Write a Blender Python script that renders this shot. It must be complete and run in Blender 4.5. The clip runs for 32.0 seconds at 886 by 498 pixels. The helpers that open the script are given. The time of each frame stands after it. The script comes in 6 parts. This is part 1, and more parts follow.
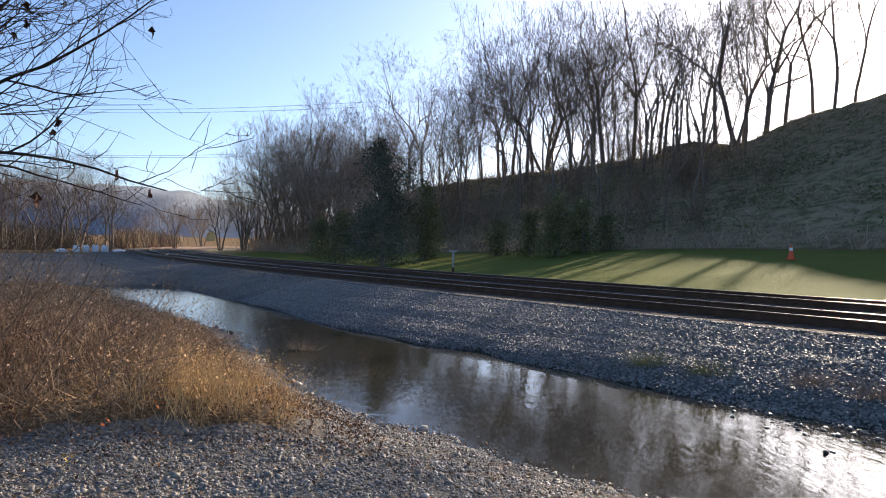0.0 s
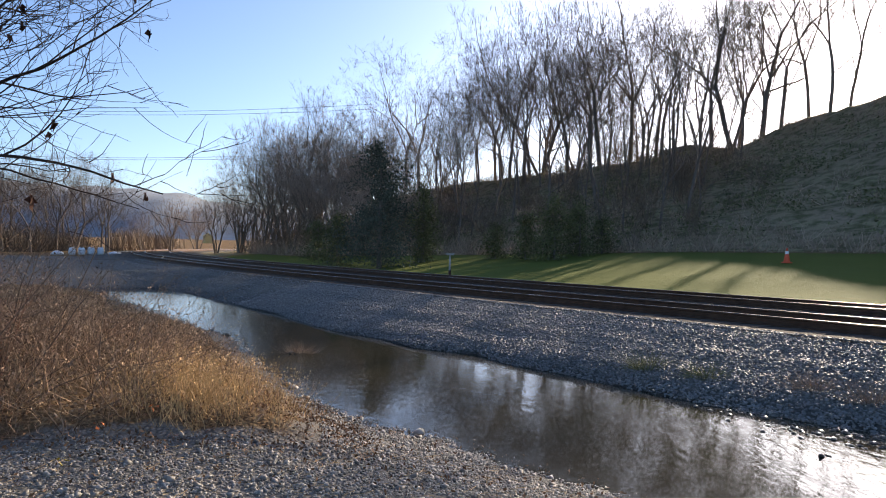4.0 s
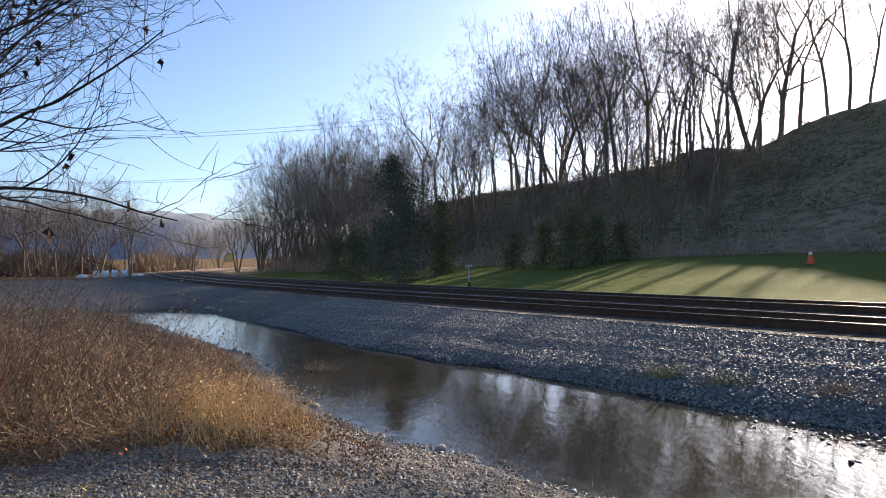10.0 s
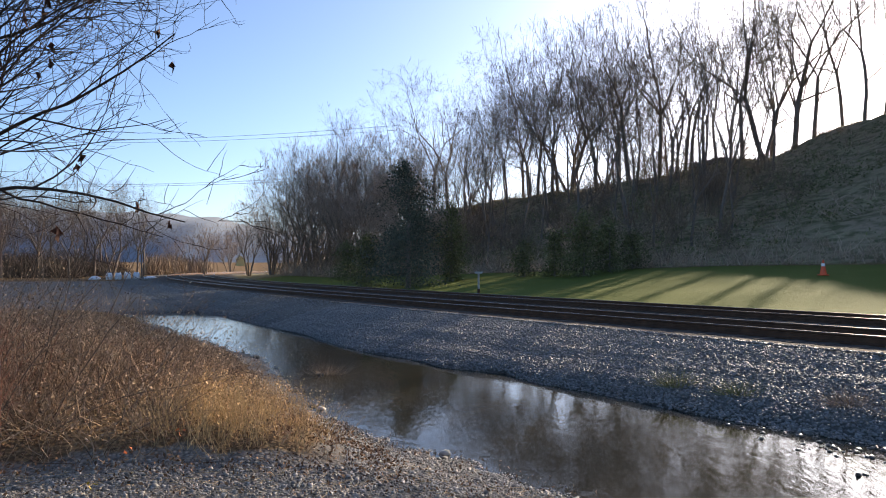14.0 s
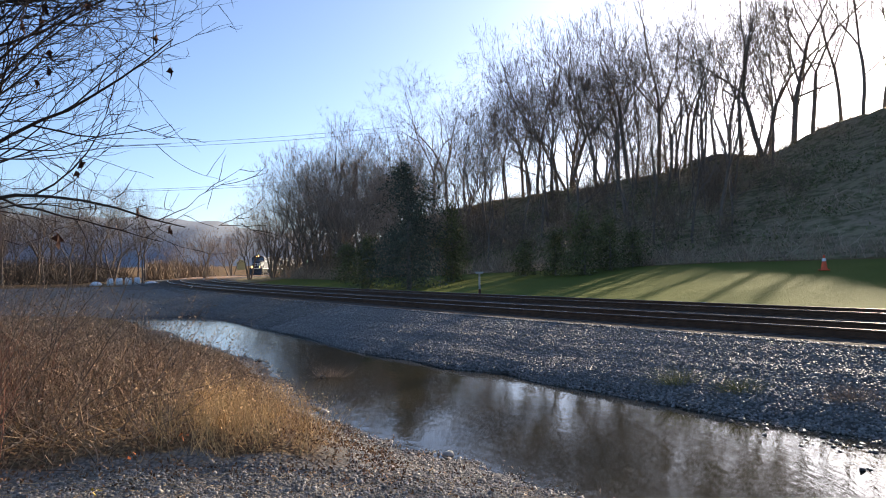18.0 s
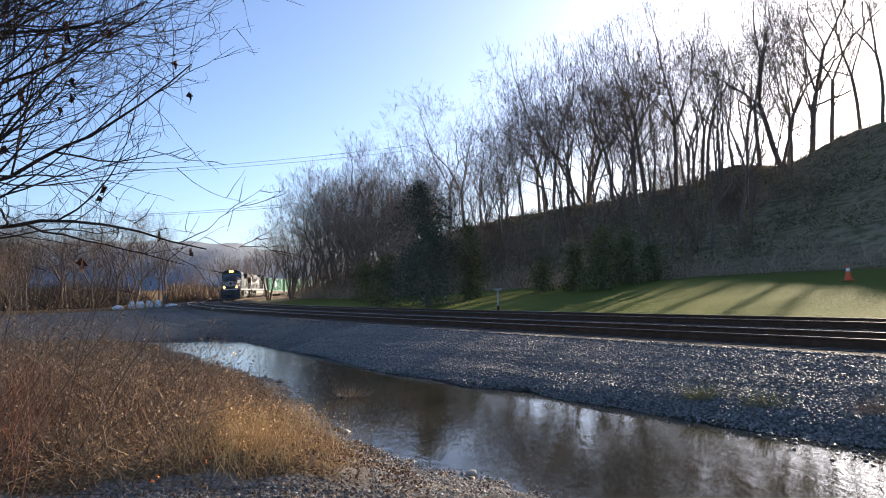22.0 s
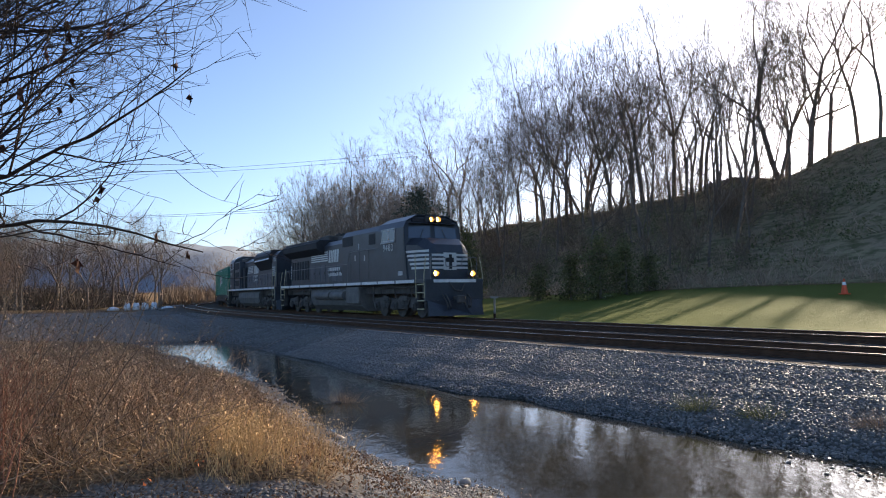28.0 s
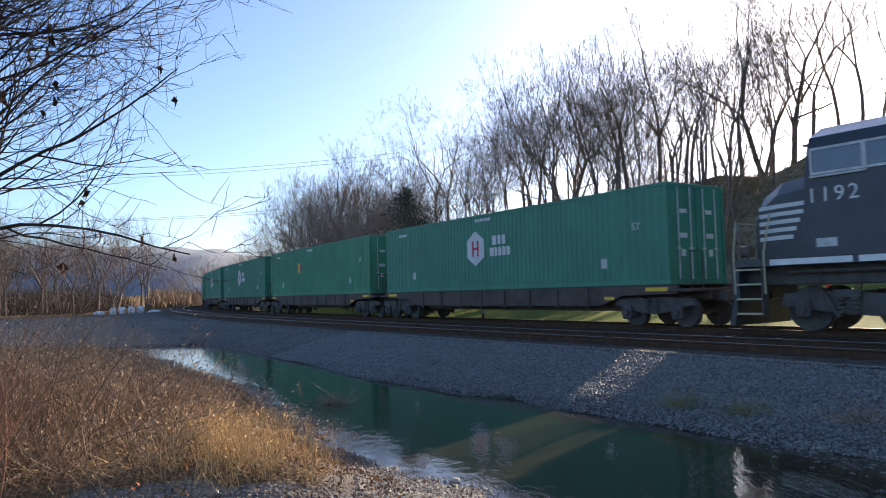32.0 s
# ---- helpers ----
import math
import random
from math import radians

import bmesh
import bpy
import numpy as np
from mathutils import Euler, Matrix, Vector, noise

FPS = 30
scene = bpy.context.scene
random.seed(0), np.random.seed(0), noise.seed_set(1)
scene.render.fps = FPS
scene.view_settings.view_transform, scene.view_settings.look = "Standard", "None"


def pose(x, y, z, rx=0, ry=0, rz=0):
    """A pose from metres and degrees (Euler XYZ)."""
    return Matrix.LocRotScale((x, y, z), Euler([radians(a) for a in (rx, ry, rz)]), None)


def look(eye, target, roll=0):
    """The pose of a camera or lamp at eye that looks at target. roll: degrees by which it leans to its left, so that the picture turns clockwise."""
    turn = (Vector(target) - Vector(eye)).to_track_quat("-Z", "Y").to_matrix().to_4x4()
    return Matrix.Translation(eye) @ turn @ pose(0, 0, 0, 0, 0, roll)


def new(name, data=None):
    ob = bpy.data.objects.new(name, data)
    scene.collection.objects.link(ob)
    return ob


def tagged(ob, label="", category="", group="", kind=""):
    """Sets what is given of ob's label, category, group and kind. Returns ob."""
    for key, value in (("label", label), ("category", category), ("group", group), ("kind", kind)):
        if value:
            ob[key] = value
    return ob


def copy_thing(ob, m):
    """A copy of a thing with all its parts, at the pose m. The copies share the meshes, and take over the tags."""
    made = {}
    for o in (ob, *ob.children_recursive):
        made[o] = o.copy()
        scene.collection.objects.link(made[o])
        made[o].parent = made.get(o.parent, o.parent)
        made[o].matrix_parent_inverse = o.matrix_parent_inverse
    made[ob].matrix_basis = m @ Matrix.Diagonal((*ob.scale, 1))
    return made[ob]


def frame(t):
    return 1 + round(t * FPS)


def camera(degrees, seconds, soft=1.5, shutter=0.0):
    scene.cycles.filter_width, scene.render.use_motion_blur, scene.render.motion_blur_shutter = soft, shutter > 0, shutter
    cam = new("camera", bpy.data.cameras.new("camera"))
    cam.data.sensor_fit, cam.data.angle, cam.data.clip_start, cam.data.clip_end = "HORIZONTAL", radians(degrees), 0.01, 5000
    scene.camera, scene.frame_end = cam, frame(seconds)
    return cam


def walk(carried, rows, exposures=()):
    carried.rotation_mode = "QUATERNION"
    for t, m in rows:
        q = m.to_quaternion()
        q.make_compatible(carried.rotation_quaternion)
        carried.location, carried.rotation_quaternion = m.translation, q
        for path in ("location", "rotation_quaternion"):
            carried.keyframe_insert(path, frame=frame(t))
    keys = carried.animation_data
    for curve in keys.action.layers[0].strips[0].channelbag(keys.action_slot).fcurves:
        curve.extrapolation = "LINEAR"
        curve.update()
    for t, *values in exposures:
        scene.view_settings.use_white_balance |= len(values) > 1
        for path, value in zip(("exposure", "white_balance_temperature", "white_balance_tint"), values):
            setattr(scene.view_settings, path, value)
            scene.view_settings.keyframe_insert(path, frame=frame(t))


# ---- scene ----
EXPOSURES = ((0.0, 1.52, 6900, 14), (28.0, 1.52, 6900, 14), (30.0, 1.78, 6900, 14), (32.0, 1.78, 6900, 14))
cam = camera(65.03, 32.0, 1.05, 0.12)
# a hand-held camera on one spot: seconds, place, turn
walk(cam, [(t, pose(x, y, z, a, b, c)) for t, x, y, z, a, b, c in (
    (0, -0.058, 0.015, 1.576, 89.826, -1.17, 0.004),
    (0.5, -0.058, 0.013, 1.578, 89.814, -1.16, -0.059),
    (1, -0.058, 0.012, 1.578, 89.755, -1.179, -0.044),
    (1.5, -0.06, 0.012, 1.574, 89.745, -1.047, -0.028),
    (2, -0.056, 0.007, 1.578, 89.748, -1.132, -0.036),
    (2.5, -0.058, 0.013, 1.577, 89.928, -1.054, 0.018),
    (3, -0.061, 0.003, 1.58, 90.2, -1.316, 0.127),
    (3.5, -0.058, 0.014, 1.58, 90.287, -1.418, -0.128),
    (5.5, -0.025, 0.018, 1.589, 88.822, -0.428, -0.159),
    (6, 0.002, 0.019, 1.588, 89.028, 0.15, 0.391),
    (6.5, 0.025, 0.008, 1.59, 89.375, 0.645, 0.963),
    (7, 0.025, -0.001, 1.592, 89.728, 0.343, 1.321),
    (7.5, 0.004, -0.007, 1.596, 90.029, 0.144, 1.613),
    (8, -0.028, -0.003, 1.591, 90.07, -0.066, 2.055),
    (8.5, -0.036, 0.001, 1.588, 90.386, -0.338, 2.025),
    (9, -0.001, 0.01, 1.584, 90.385, -0.3, 1.61),
    (9.5, 0.024, 0.001, 1.611, 90.465, 0.401, 2.091),
    (10, -0.013, 0.008, 1.616, 91.003, 0.602, 1.34),
    (10.5, -0.059, -0.02, 1.62, 91.866, 0.183, 2.24),
    (11, -0.055, -0.004, 1.611, 92.169, -1.123, 2.722),
    (11.5, -0.025, 0.001, 1.598, 91.906, -0.503, 2.716),
    (12, 0.009, -0.012, 1.601, 91.572, 0.279, 2.673),
    (12.5, 0.028, -0.009, 1.603, 91.566, 0.288, 2.485),
    (13, 0.029, -0.013, 1.603, 91.524, 0.191, 2.368),
    (13.5, 0.033, -0.008, 1.599, 91.546, 0.078, 2.277),
    (14, 0.029, -0.009, 1.602, 91.551, -0.183, 2.216),
    (14.5, 0.022, -0.001, 1.604, 91.615, -0.144, 2.137),
    (16.5, 0.042, -0, 1.596, 91.979, 0.276, 1.962),
    (17, 0.035, -0.005, 1.598, 91.748, 0.339, 1.957),
    (17.5, 0.03, -0.011, 1.605, 91.723, 0.5, 2),
    (18, 0.029, -0.013, 1.606, 91.603, 0.673, 2.277),
    (18.5, 0.025, -0.006, 1.604, 91.643, 1.558, 2.267),
    (19, 0.027, -0.014, 1.607, 91.805, 1.931, 2.356),
    (19.5, 0.024, -0.013, 1.6, 91.997, 2.694, 2.372),
    (20, 0.016, -0.019, 1.605, 92.477, 2.193, 2.625),
    (20.5, 0.011, -0.002, 1.601, 92.679, 2.134, 2.748),
    (21, 0.013, -0.004, 1.604, 92.798, 1.882, 2.988),
    (21.5, 0.011, -0.003, 1.607, 92.897, 1.809, 3.419),
    (22, 0.012, 0.003, 1.604, 93.077, 1.738, 3.743),
    (22.5, 0.014, 0.008, 1.602, 93.133, 1.823, 3.857),
    (23, 0.014, 0.007, 1.602, 93.277, 1.756, 3.871),
    (23.5, 0.012, 0.006, 1.607, 93.262, 1.762, 3.904),
    (24, 0.017, 0.003, 1.6, 93.359, 1.628, 3.835),
    (24.5, 0.018, 0.002, 1.605, 93.31, 1.57, 3.896),
    (25, 0.015, 0.001, 1.61, 93.314, 1.408, 3.861),
    (25.5, 0.011, -0.005, 1.61, 93.414, 1.463, 3.773),
    (27.5, 0.011, 0.006, 1.603, 93.644, 0.939, 3.666),
    (28, 0.011, 0.009, 1.605, 93.639, 0.767, 3.471),
    (28.5, 0.021, -0.011, 1.609, 93.69, 0.728, 3.394),
    (29, 0.013, -0.003, 1.61, 93.715, 0.703, 3.386),
    (29.5, 0.009, -0.007, 1.611, 93.764, 0.735, 3.292),
    (30, 0.016, -0.021, 1.61, 93.793, 1.078, 3.282),
    (30.5, 0.016, -0.006, 1.604, 93.825, 1.33, 3.262),
    (31, 0.018, 0.006, 1.608, 93.78, 1.476, 3.146),
    (31.5, 0.01, 0.003, 1.607, 93.682, 1.484, 2.739),
    (32, 0.017, -0.007, 1.6, 93.672, 1.377, 2.522),
)], EXPOSURES)

# ---- light: low winter sun behind the trees on the hill, clear sky ----
SUN_AZ, SUN_EL = 34.0, 17.6          # degrees clockwise from +y, and up
world = bpy.data.worlds.new("sky")
scene.world = world
world.use_nodes = True
wn = world.node_tree.nodes
sky = wn.new("ShaderNodeTexSky")
sky.sky_type = "NISHITA"
sky.sun_disc = False
sky.sun_elevation, sky.sun_rotation = radians(SUN_EL), radians(SUN_AZ)
sky.air_density, sky.dust_density, sky.ozone_density = 0.75, 1.15, 4.0
wn["Background"].inputs[1].default_value = 0.09
world.node_tree.links.new(sky.outputs[0], wn["Background"].inputs[0])
sun = new("sun", bpy.data.lights.new("sun", "SUN"))
sun.data.energy, sun.data.angle, sun.data.color = 4.6, radians(0.6), (1.0, 0.88, 0.7)
sun_way = Vector((math.sin(radians(SUN_AZ)) * math.cos(radians(SUN_EL)), math.cos(radians(SUN_AZ)) * math.cos(radians(SUN_EL)), math.sin(radians(SUN_EL))))
sun.matrix_world = look(sun_way * 200, (0, 0, 0))

# ---- materials ----
def material(name, color, rough=0.7, metal=0.0, vary=0.25, scale=4.0, bump=0.0, bump_scale=40.0, second=None, spec=0.5, rand=0.0, emit=None, stain=0.0):
    """A procedural surface: colour broken up at two scales, fine relief, and a random shift from piece to piece."""
    m = bpy.data.materials.new(name)
    m.use_nodes = True
    t, b = m.node_tree, m.node_tree.nodes["Principled BSDF"]
    n, k = t.nodes.new, t.links.new
    b.inputs["Roughness"].default_value, b.inputs["Metallic"].default_value = rough, metal
    b.inputs["Specular IOR Level"].default_value = spec
    co = n("ShaderNodeTexCoord")
    big, fine = n("ShaderNodeTexNoise"), n("ShaderNodeTexNoise")
    big.inputs["Scale"].default_value, big.inputs["Detail"].default_value = scale, 5
    fine.inputs["Scale"].default_value, fine.inputs["Detail"].default_value = scale * 9, 4
    for tex in (big, fine):
        k(co.outputs["Object"], tex.inputs["Vector"])
    mix = n("ShaderNodeMix")
    mix.data_type = "RGBA"
    mix.inputs[6].default_value = (*[c * (1 - vary) for c in color], 1)
    mix.inputs[7].default_value = (*(second or [min(1, c * (1 + vary)) for c in color]), 1)
    add = n("ShaderNodeMath")
    add.operation = "MULTIPLY_ADD"
    add.inputs[1].default_value = 0.6
    k(fine.outputs["Fac"], add.inputs[0])
    k(big.outputs["Fac"], add.inputs[2])
    ramp = n("ShaderNodeMapRange")
    ramp.inputs["From Min"].default_value, ramp.inputs["From Max"].default_value = 0.55, 1.05
    k(add.outputs[0], ramp.inputs["Value"])
    k(ramp.outputs[0], mix.inputs[0])
    out = mix.outputs[2]
    if rand:
        info, hsv, mr = n("ShaderNodeNewGeometry"), n("ShaderNodeHueSaturation"), n("ShaderNodeMapRange")
        mr.inputs["To Min"].default_value, mr.inputs["To Max"].default_value = 1 - rand, 1 + rand
        k(info.outputs["Random Per Island"], mr.inputs["Value"])
        k(mr.outputs[0], hsv.inputs["Value"])
        k(out, hsv.inputs["Color"])
        out = hsv.outputs[0]
    k(out, b.inputs["Base Color"])
    if bump:
        bt, bp = n("ShaderNodeTexNoise"), n("ShaderNodeBump")
        bt.inputs["Scale"].default_value, bt.inputs["Detail"].default_value = bump_scale, 4
        bp.inputs["Strength"].default_value, bp.inputs["Distance"].default_value = bump, 0.5 / bump_scale
        k(co.outputs["Object"], bt.inputs["Vector"])
        k(bt.outputs["Fac"], bp.inputs["Height"])
        k(bp.outputs[0], b.inputs["Normal"])
    if emit:
        b.inputs["Emission Color"].default_value, b.inputs["Emission Strength"].default_value = (*emit[:3], 1), emit[3]
    return m


def ground_material():
    """Gravel, dead leaves and soil, mown grass, ballast, by what lies where; attributes give the spread of each."""
    m = bpy.data.materials.new("ground")
    m.use_nodes = True
    t, b = m.node_tree, m.node_tree.nodes["Principled BSDF"]
    n, k = t.nodes.new, t.links.new
    co = n("ShaderNodeTexCoord").outputs["Object"]

    def tex(scale, detail=4, kind="ShaderNodeTexNoise"):
        x = n(kind)
        x.inputs["Scale"].default_value = scale
        if kind == "ShaderNodeTexNoise":
            x.inputs["Detail"].default_value = detail
        k(co, x.inputs["Vector"])
        return x

    def mix(fac, a, c, mode="MIX"):
        x = n("ShaderNodeMix")
        x.data_type, x.blend_type = "RGBA", mode
        if isinstance(fac, float):
            x.inputs[0].default_value = fac
        else:
            k(fac, x.inputs[0])
        for sock, v in ((x.inputs[6], a), (x.inputs[7], c)):
            if isinstance(v, tuple):
                sock.default_value = (*v, 1)
            else:
                k(v, sock)
        return x.outputs[2]

    def fac(sock, lo, hi):
        x = n("ShaderNodeMapRange")
        x.inputs["From Min"].default_value, x.inputs["From Max"].default_value = lo, hi
        k(sock, x.inputs["Value"])
        return x.outputs[0]

    def attr(name):
        x = n("ShaderNodeAttribute")
        x.attribute_name = name
        return x.outputs["Fac"]

    cell = tex(26, kind="ShaderNodeTexVoronoi")
    cell2 = tex(13, kind="ShaderNodeTexVoronoi")
    stone = mix(fac(cell.outputs["Distance"], 0.0, 0.7), (0.38, 0.335, 0.28), (0.1, 0.088, 0.075))
    stone = mix(fac(cell.outputs["Color"], 0.2, 0.9), stone, (0.22, 0.195, 0.165))
    soil = mix(fac(tex(1.4).outputs["Fac"], 0.35, 0.65), (0.075, 0.05, 0.03), (0.15, 0.095, 0.05))
    soil = mix(fac(tex(30).outputs["Fac"], 0.45, 0.62), soil, (0.26, 0.17, 0.09))
    grass = mix(fac(tex(0.5).outputs["Fac"], 0.3, 0.7), (0.105, 0.13, 0.032), (0.125, 0.145, 0.036))
    grass = mix(fac(tex(45).outputs["Fac"], 0.45, 0.7), grass, (0.14, 0.15, 0.036))
    ballast = mix(fac(cell2.outputs["Distance"], 0.0, 0.6), (0.22, 0.217, 0.2), (0.09, 0.088, 0.082))
    ballast = mix(fac(tex(0.7).outputs["Fac"], 0.4, 0.7), ballast, (0.17, 0.165, 0.145))
    wood = mix(fac(tex(0.35).outputs["Fac"], 0.35, 0.65), (0.3, 0.23, 0.155), (0.28, 0.26, 0.14))
    wood = mix(fac(tex(6).outputs["Fac"], 0.45, 0.65), wood, (0.34, 0.25, 0.16))
    wood = mix(fac(tex(1.1, 7).outputs["Fac"], 0.44, 0.62), wood, (0.14, 0.13, 0.065))
    edge = fac(tex(2.2).outputs["Fac"], 0.3, 0.7)

    def soft(name):
        x = n("ShaderNodeMath")
        x.operation = "MULTIPLY_ADD"
        x.inputs[1].default_value = 0.5
        k(edge, x.inputs[0])
        k(attr(name), x.inputs[2])
        return fac(x.outputs[0], 0.6, 0.9)

    col = mix(soft("gravel"), soil, stone)
    col = mix(soft("lawn"), col, grass)
    col = mix(soft("hill"), col, wood)
    col = mix(soft("ballast"), col, ballast)
    cinder = mix(fac(cell2.outputs["Distance"], 0.0, 0.6), (0.17, 0.145, 0.12), (0.085, 0.073, 0.062))
    col = mix(attr("cinder"), col, cinder)
    b.inputs["Specular IOR Level"].default_value = 0.02
    wet = attr("wet")
    col = mix(wet, col, mix(0.6, col, (0.02, 0.018, 0.015)))
    k(col, b.inputs["Base Color"])
    ro = n("ShaderNodeMapRange")
    ro.inputs["To Min"].default_value, ro.inputs["To Max"].default_value = 0.85, 0.35
    k(wet, ro.inputs["Value"])
    k(ro.outputs[0], b.inputs["Roughness"])
    bp, bp2 = n("ShaderNodeBump"), n("ShaderNodeBump")
    bp.inputs["Strength"].default_value, bp.inputs["Distance"].default_value = 0.7, 0.02
    bp2.inputs["Strength"].default_value, bp2.inputs["Distance"].default_value = 0.5, 0.05
    bp.invert = True
    k(cell.outputs["Distance"], bp.inputs["Height"])
    k(tex(9, 6).outputs["Fac"], bp2.inputs["Height"])
    k(bp2.outputs[0], bp.inputs["Normal"])
    k(bp.outputs[0], b.inputs["Normal"])
    return m


def water_material():
    m = bpy.data.materials.new("creek_water")
    m.use_nodes = True
    t, b = m.node_tree, m.node_tree.nodes["Principled BSDF"]
    n, k = t.nodes.new, t.links.new
    b.inputs["Roughness"].default_value, b.inputs["IOR"].default_value = 0.015, 1.4
    co, mp = n("ShaderNodeTexCoord"), n("ShaderNodeMapping")
    mp.inputs["Rotation"].default_value = (0, 0, radians(-38))
    mp.inputs["Scale"].default_value = (1.0, 0.45, 1.0)
    k(co.outputs["Object"], mp.inputs["Vector"])
    bed = n("ShaderNodeTexNoise")
    bed.inputs["Scale"].default_value, bed.inputs["Detail"].default_value = 0.9, 6
    k(mp.outputs[0], bed.inputs["Vector"])
    mx = n("ShaderNodeMix")
    mx.data_type = "RGBA"
    mx.inputs[6].default_value, mx.inputs[7].default_value = (0.018, 0.017, 0.012, 1), (0.05, 0.042, 0.024, 1)
    k(bed.outputs["Fac"], mx.inputs[0])
    k(mx.outputs[2], b.inputs["Base Color"])
    prev = None
    for scale, dist, strength in ((1.3, 0.018, 0.2), (5.0, 0.008, 0.4), (18.0, 0.0025, 0.4)):
        w, bp = n("ShaderNodeTexNoise"), n("ShaderNodeBump")
        w.inputs["Scale"].default_value, w.inputs["Detail"].default_value, w.inputs["Distortion"].default_value = scale, 3, 0.8
        k(mp.outputs[0], w.inputs["Vector"])
        bp.inputs["Strength"].default_value, bp.inputs["Distance"].default_value = strength, dist
        k(w.outputs["Fac"], bp.inputs["Height"])
        if prev:
            k(prev, bp.inputs["Normal"])
        prev = bp.outputs[0]
    k(prev, b.inputs["Normal"])
    return m


GROUND, WATER = ground_material(), water_material()
STEEL_RAIL = material("rail_head", (0.5, 0.47, 0.44), 0.22, 1.0, 0.15, 2.0)
RUST = material("rusty_steel", (0.09, 0.05, 0.032), 0.8, 0.2, 0.3, 6, 0.3, 60, spec=0.12)
TIE = material("creosoted_wood", (0.085, 0.068, 0.055), 0.9, 0, 0.35, 5, 0.5, 50, spec=0.12)
STONE = material("ballast_stone", (0.18, 0.178, 0.168), 0.6, 0, 0.25, 12, 0.3, 80, rand=0.3, spec=0.3)
PEBBLE = material("creek_gravel", (0.27, 0.245, 0.21), 0.6, 0, 0.3, 14, 0.3, 80, rand=0.55, spec=0.3)
BARK = material("grey_bark", (0.17, 0.14, 0.115), 0.9, 0, 0.3, 3, 0.5, 20, spec=0.12)
TWIG = material("bare_twigs", (0.15, 0.122, 0.1), 0.85, 0, 0.25, 2, rand=0.2, spec=0.12)
BARK_PALE = material("tan_bark", (0.19, 0.15, 0.115), 0.9, 0, 0.3, 3, 0.4, 20, spec=0.12)
TWIG_PALE = material("tan_twigs", (0.34, 0.26, 0.2), 0.85, 0, 0.25, 2, rand=0.25, spec=0.12)
SHRUB_BARK = material("dark_shrub_bark", (0.05, 0.037, 0.03), 0.8, 0, 0.3, 12, 0.3, 60, spec=0.12)
NEEDLE = material("dark_conifer_needles", (0.1, 0.11, 0.08), 0.95, 0, 0.35, 1.2, rand=0.35, spec=0.05)
IVY = material("olive_undergrowth", (0.15, 0.15, 0.07), 0.95, 0, 0.4, 0.6, rand=0.4, spec=0.05)
BRUSH = material("brown_underbrush", (0.34, 0.25, 0.175), 0.85, 0, 0.35, 0.8, rand=0.35, spec=0.12)
STRAW = material("golden_dry_grass", (0.6, 0.41, 0.2), 0.8, 0, 0.25, 3, rand=0.35, spec=0.12)
WEED = material("rust_brown_weeds", (0.29, 0.185, 0.12), 0.85, 0, 0.25, 0.9, second=(0.46, 0.32, 0.2), rand=0.75, spec=0.12)
DEADLEAF = material("curled_dead_leaf", (0.09, 0.04, 0.025), 0.7, 0, 0.3, 20, rand=0.4, spec=0.12)
LITTER = material("fallen_leaves", (0.22, 0.125, 0.07), 0.8, 0, 0.3, 10, rand=0.5, spec=0.12)
ORANGE_LEAF = material("orange_leaf", (0.6, 0.14, 0.02), 0.6, 0, 0.2, 20)
REED = material("tan_reeds", (0.22, 0.16, 0.11), 0.85, 0, 0.3, 0.5, rand=0.3, spec=0.12)
# haze of the distance is painted into this base colour
HAZE_HILL = material("hazy_wooded_ridge", (0.17, 0.2, 0.235), 1.0, 0, 0.25, 0.01)
WHITE_PAINT = material("white_band", (0.75, 0.75, 0.75), 0.5)
CONE = material("orange_traffic_cone", (0.75, 0.09, 0.02), 0.5, 0, 0.1, 6)
BAG = material("white_woven_bag", (0.72, 0.74, 0.76), 0.7, 0, 0.12, 3, 0.2, 12)
POSTM = material("weathered_white_post", (0.34, 0.32, 0.28), 0.7, 0, 0.2, 6)
HOUSE = material("house_siding", (0.3, 0.26, 0.22), 0.8, 0, 0.15, 2)
ROOFM = material("dark_shingle_roof", (0.09, 0.08, 0.078), 0.85, 0, 0.25, 4)
WIRE = material("black_wire", (0.03, 0.03, 0.03), 0.6)
HAY = material("pale_yellow_shed", (0.5, 0.38, 0.16), 0.8, 0, 0.15, 2)

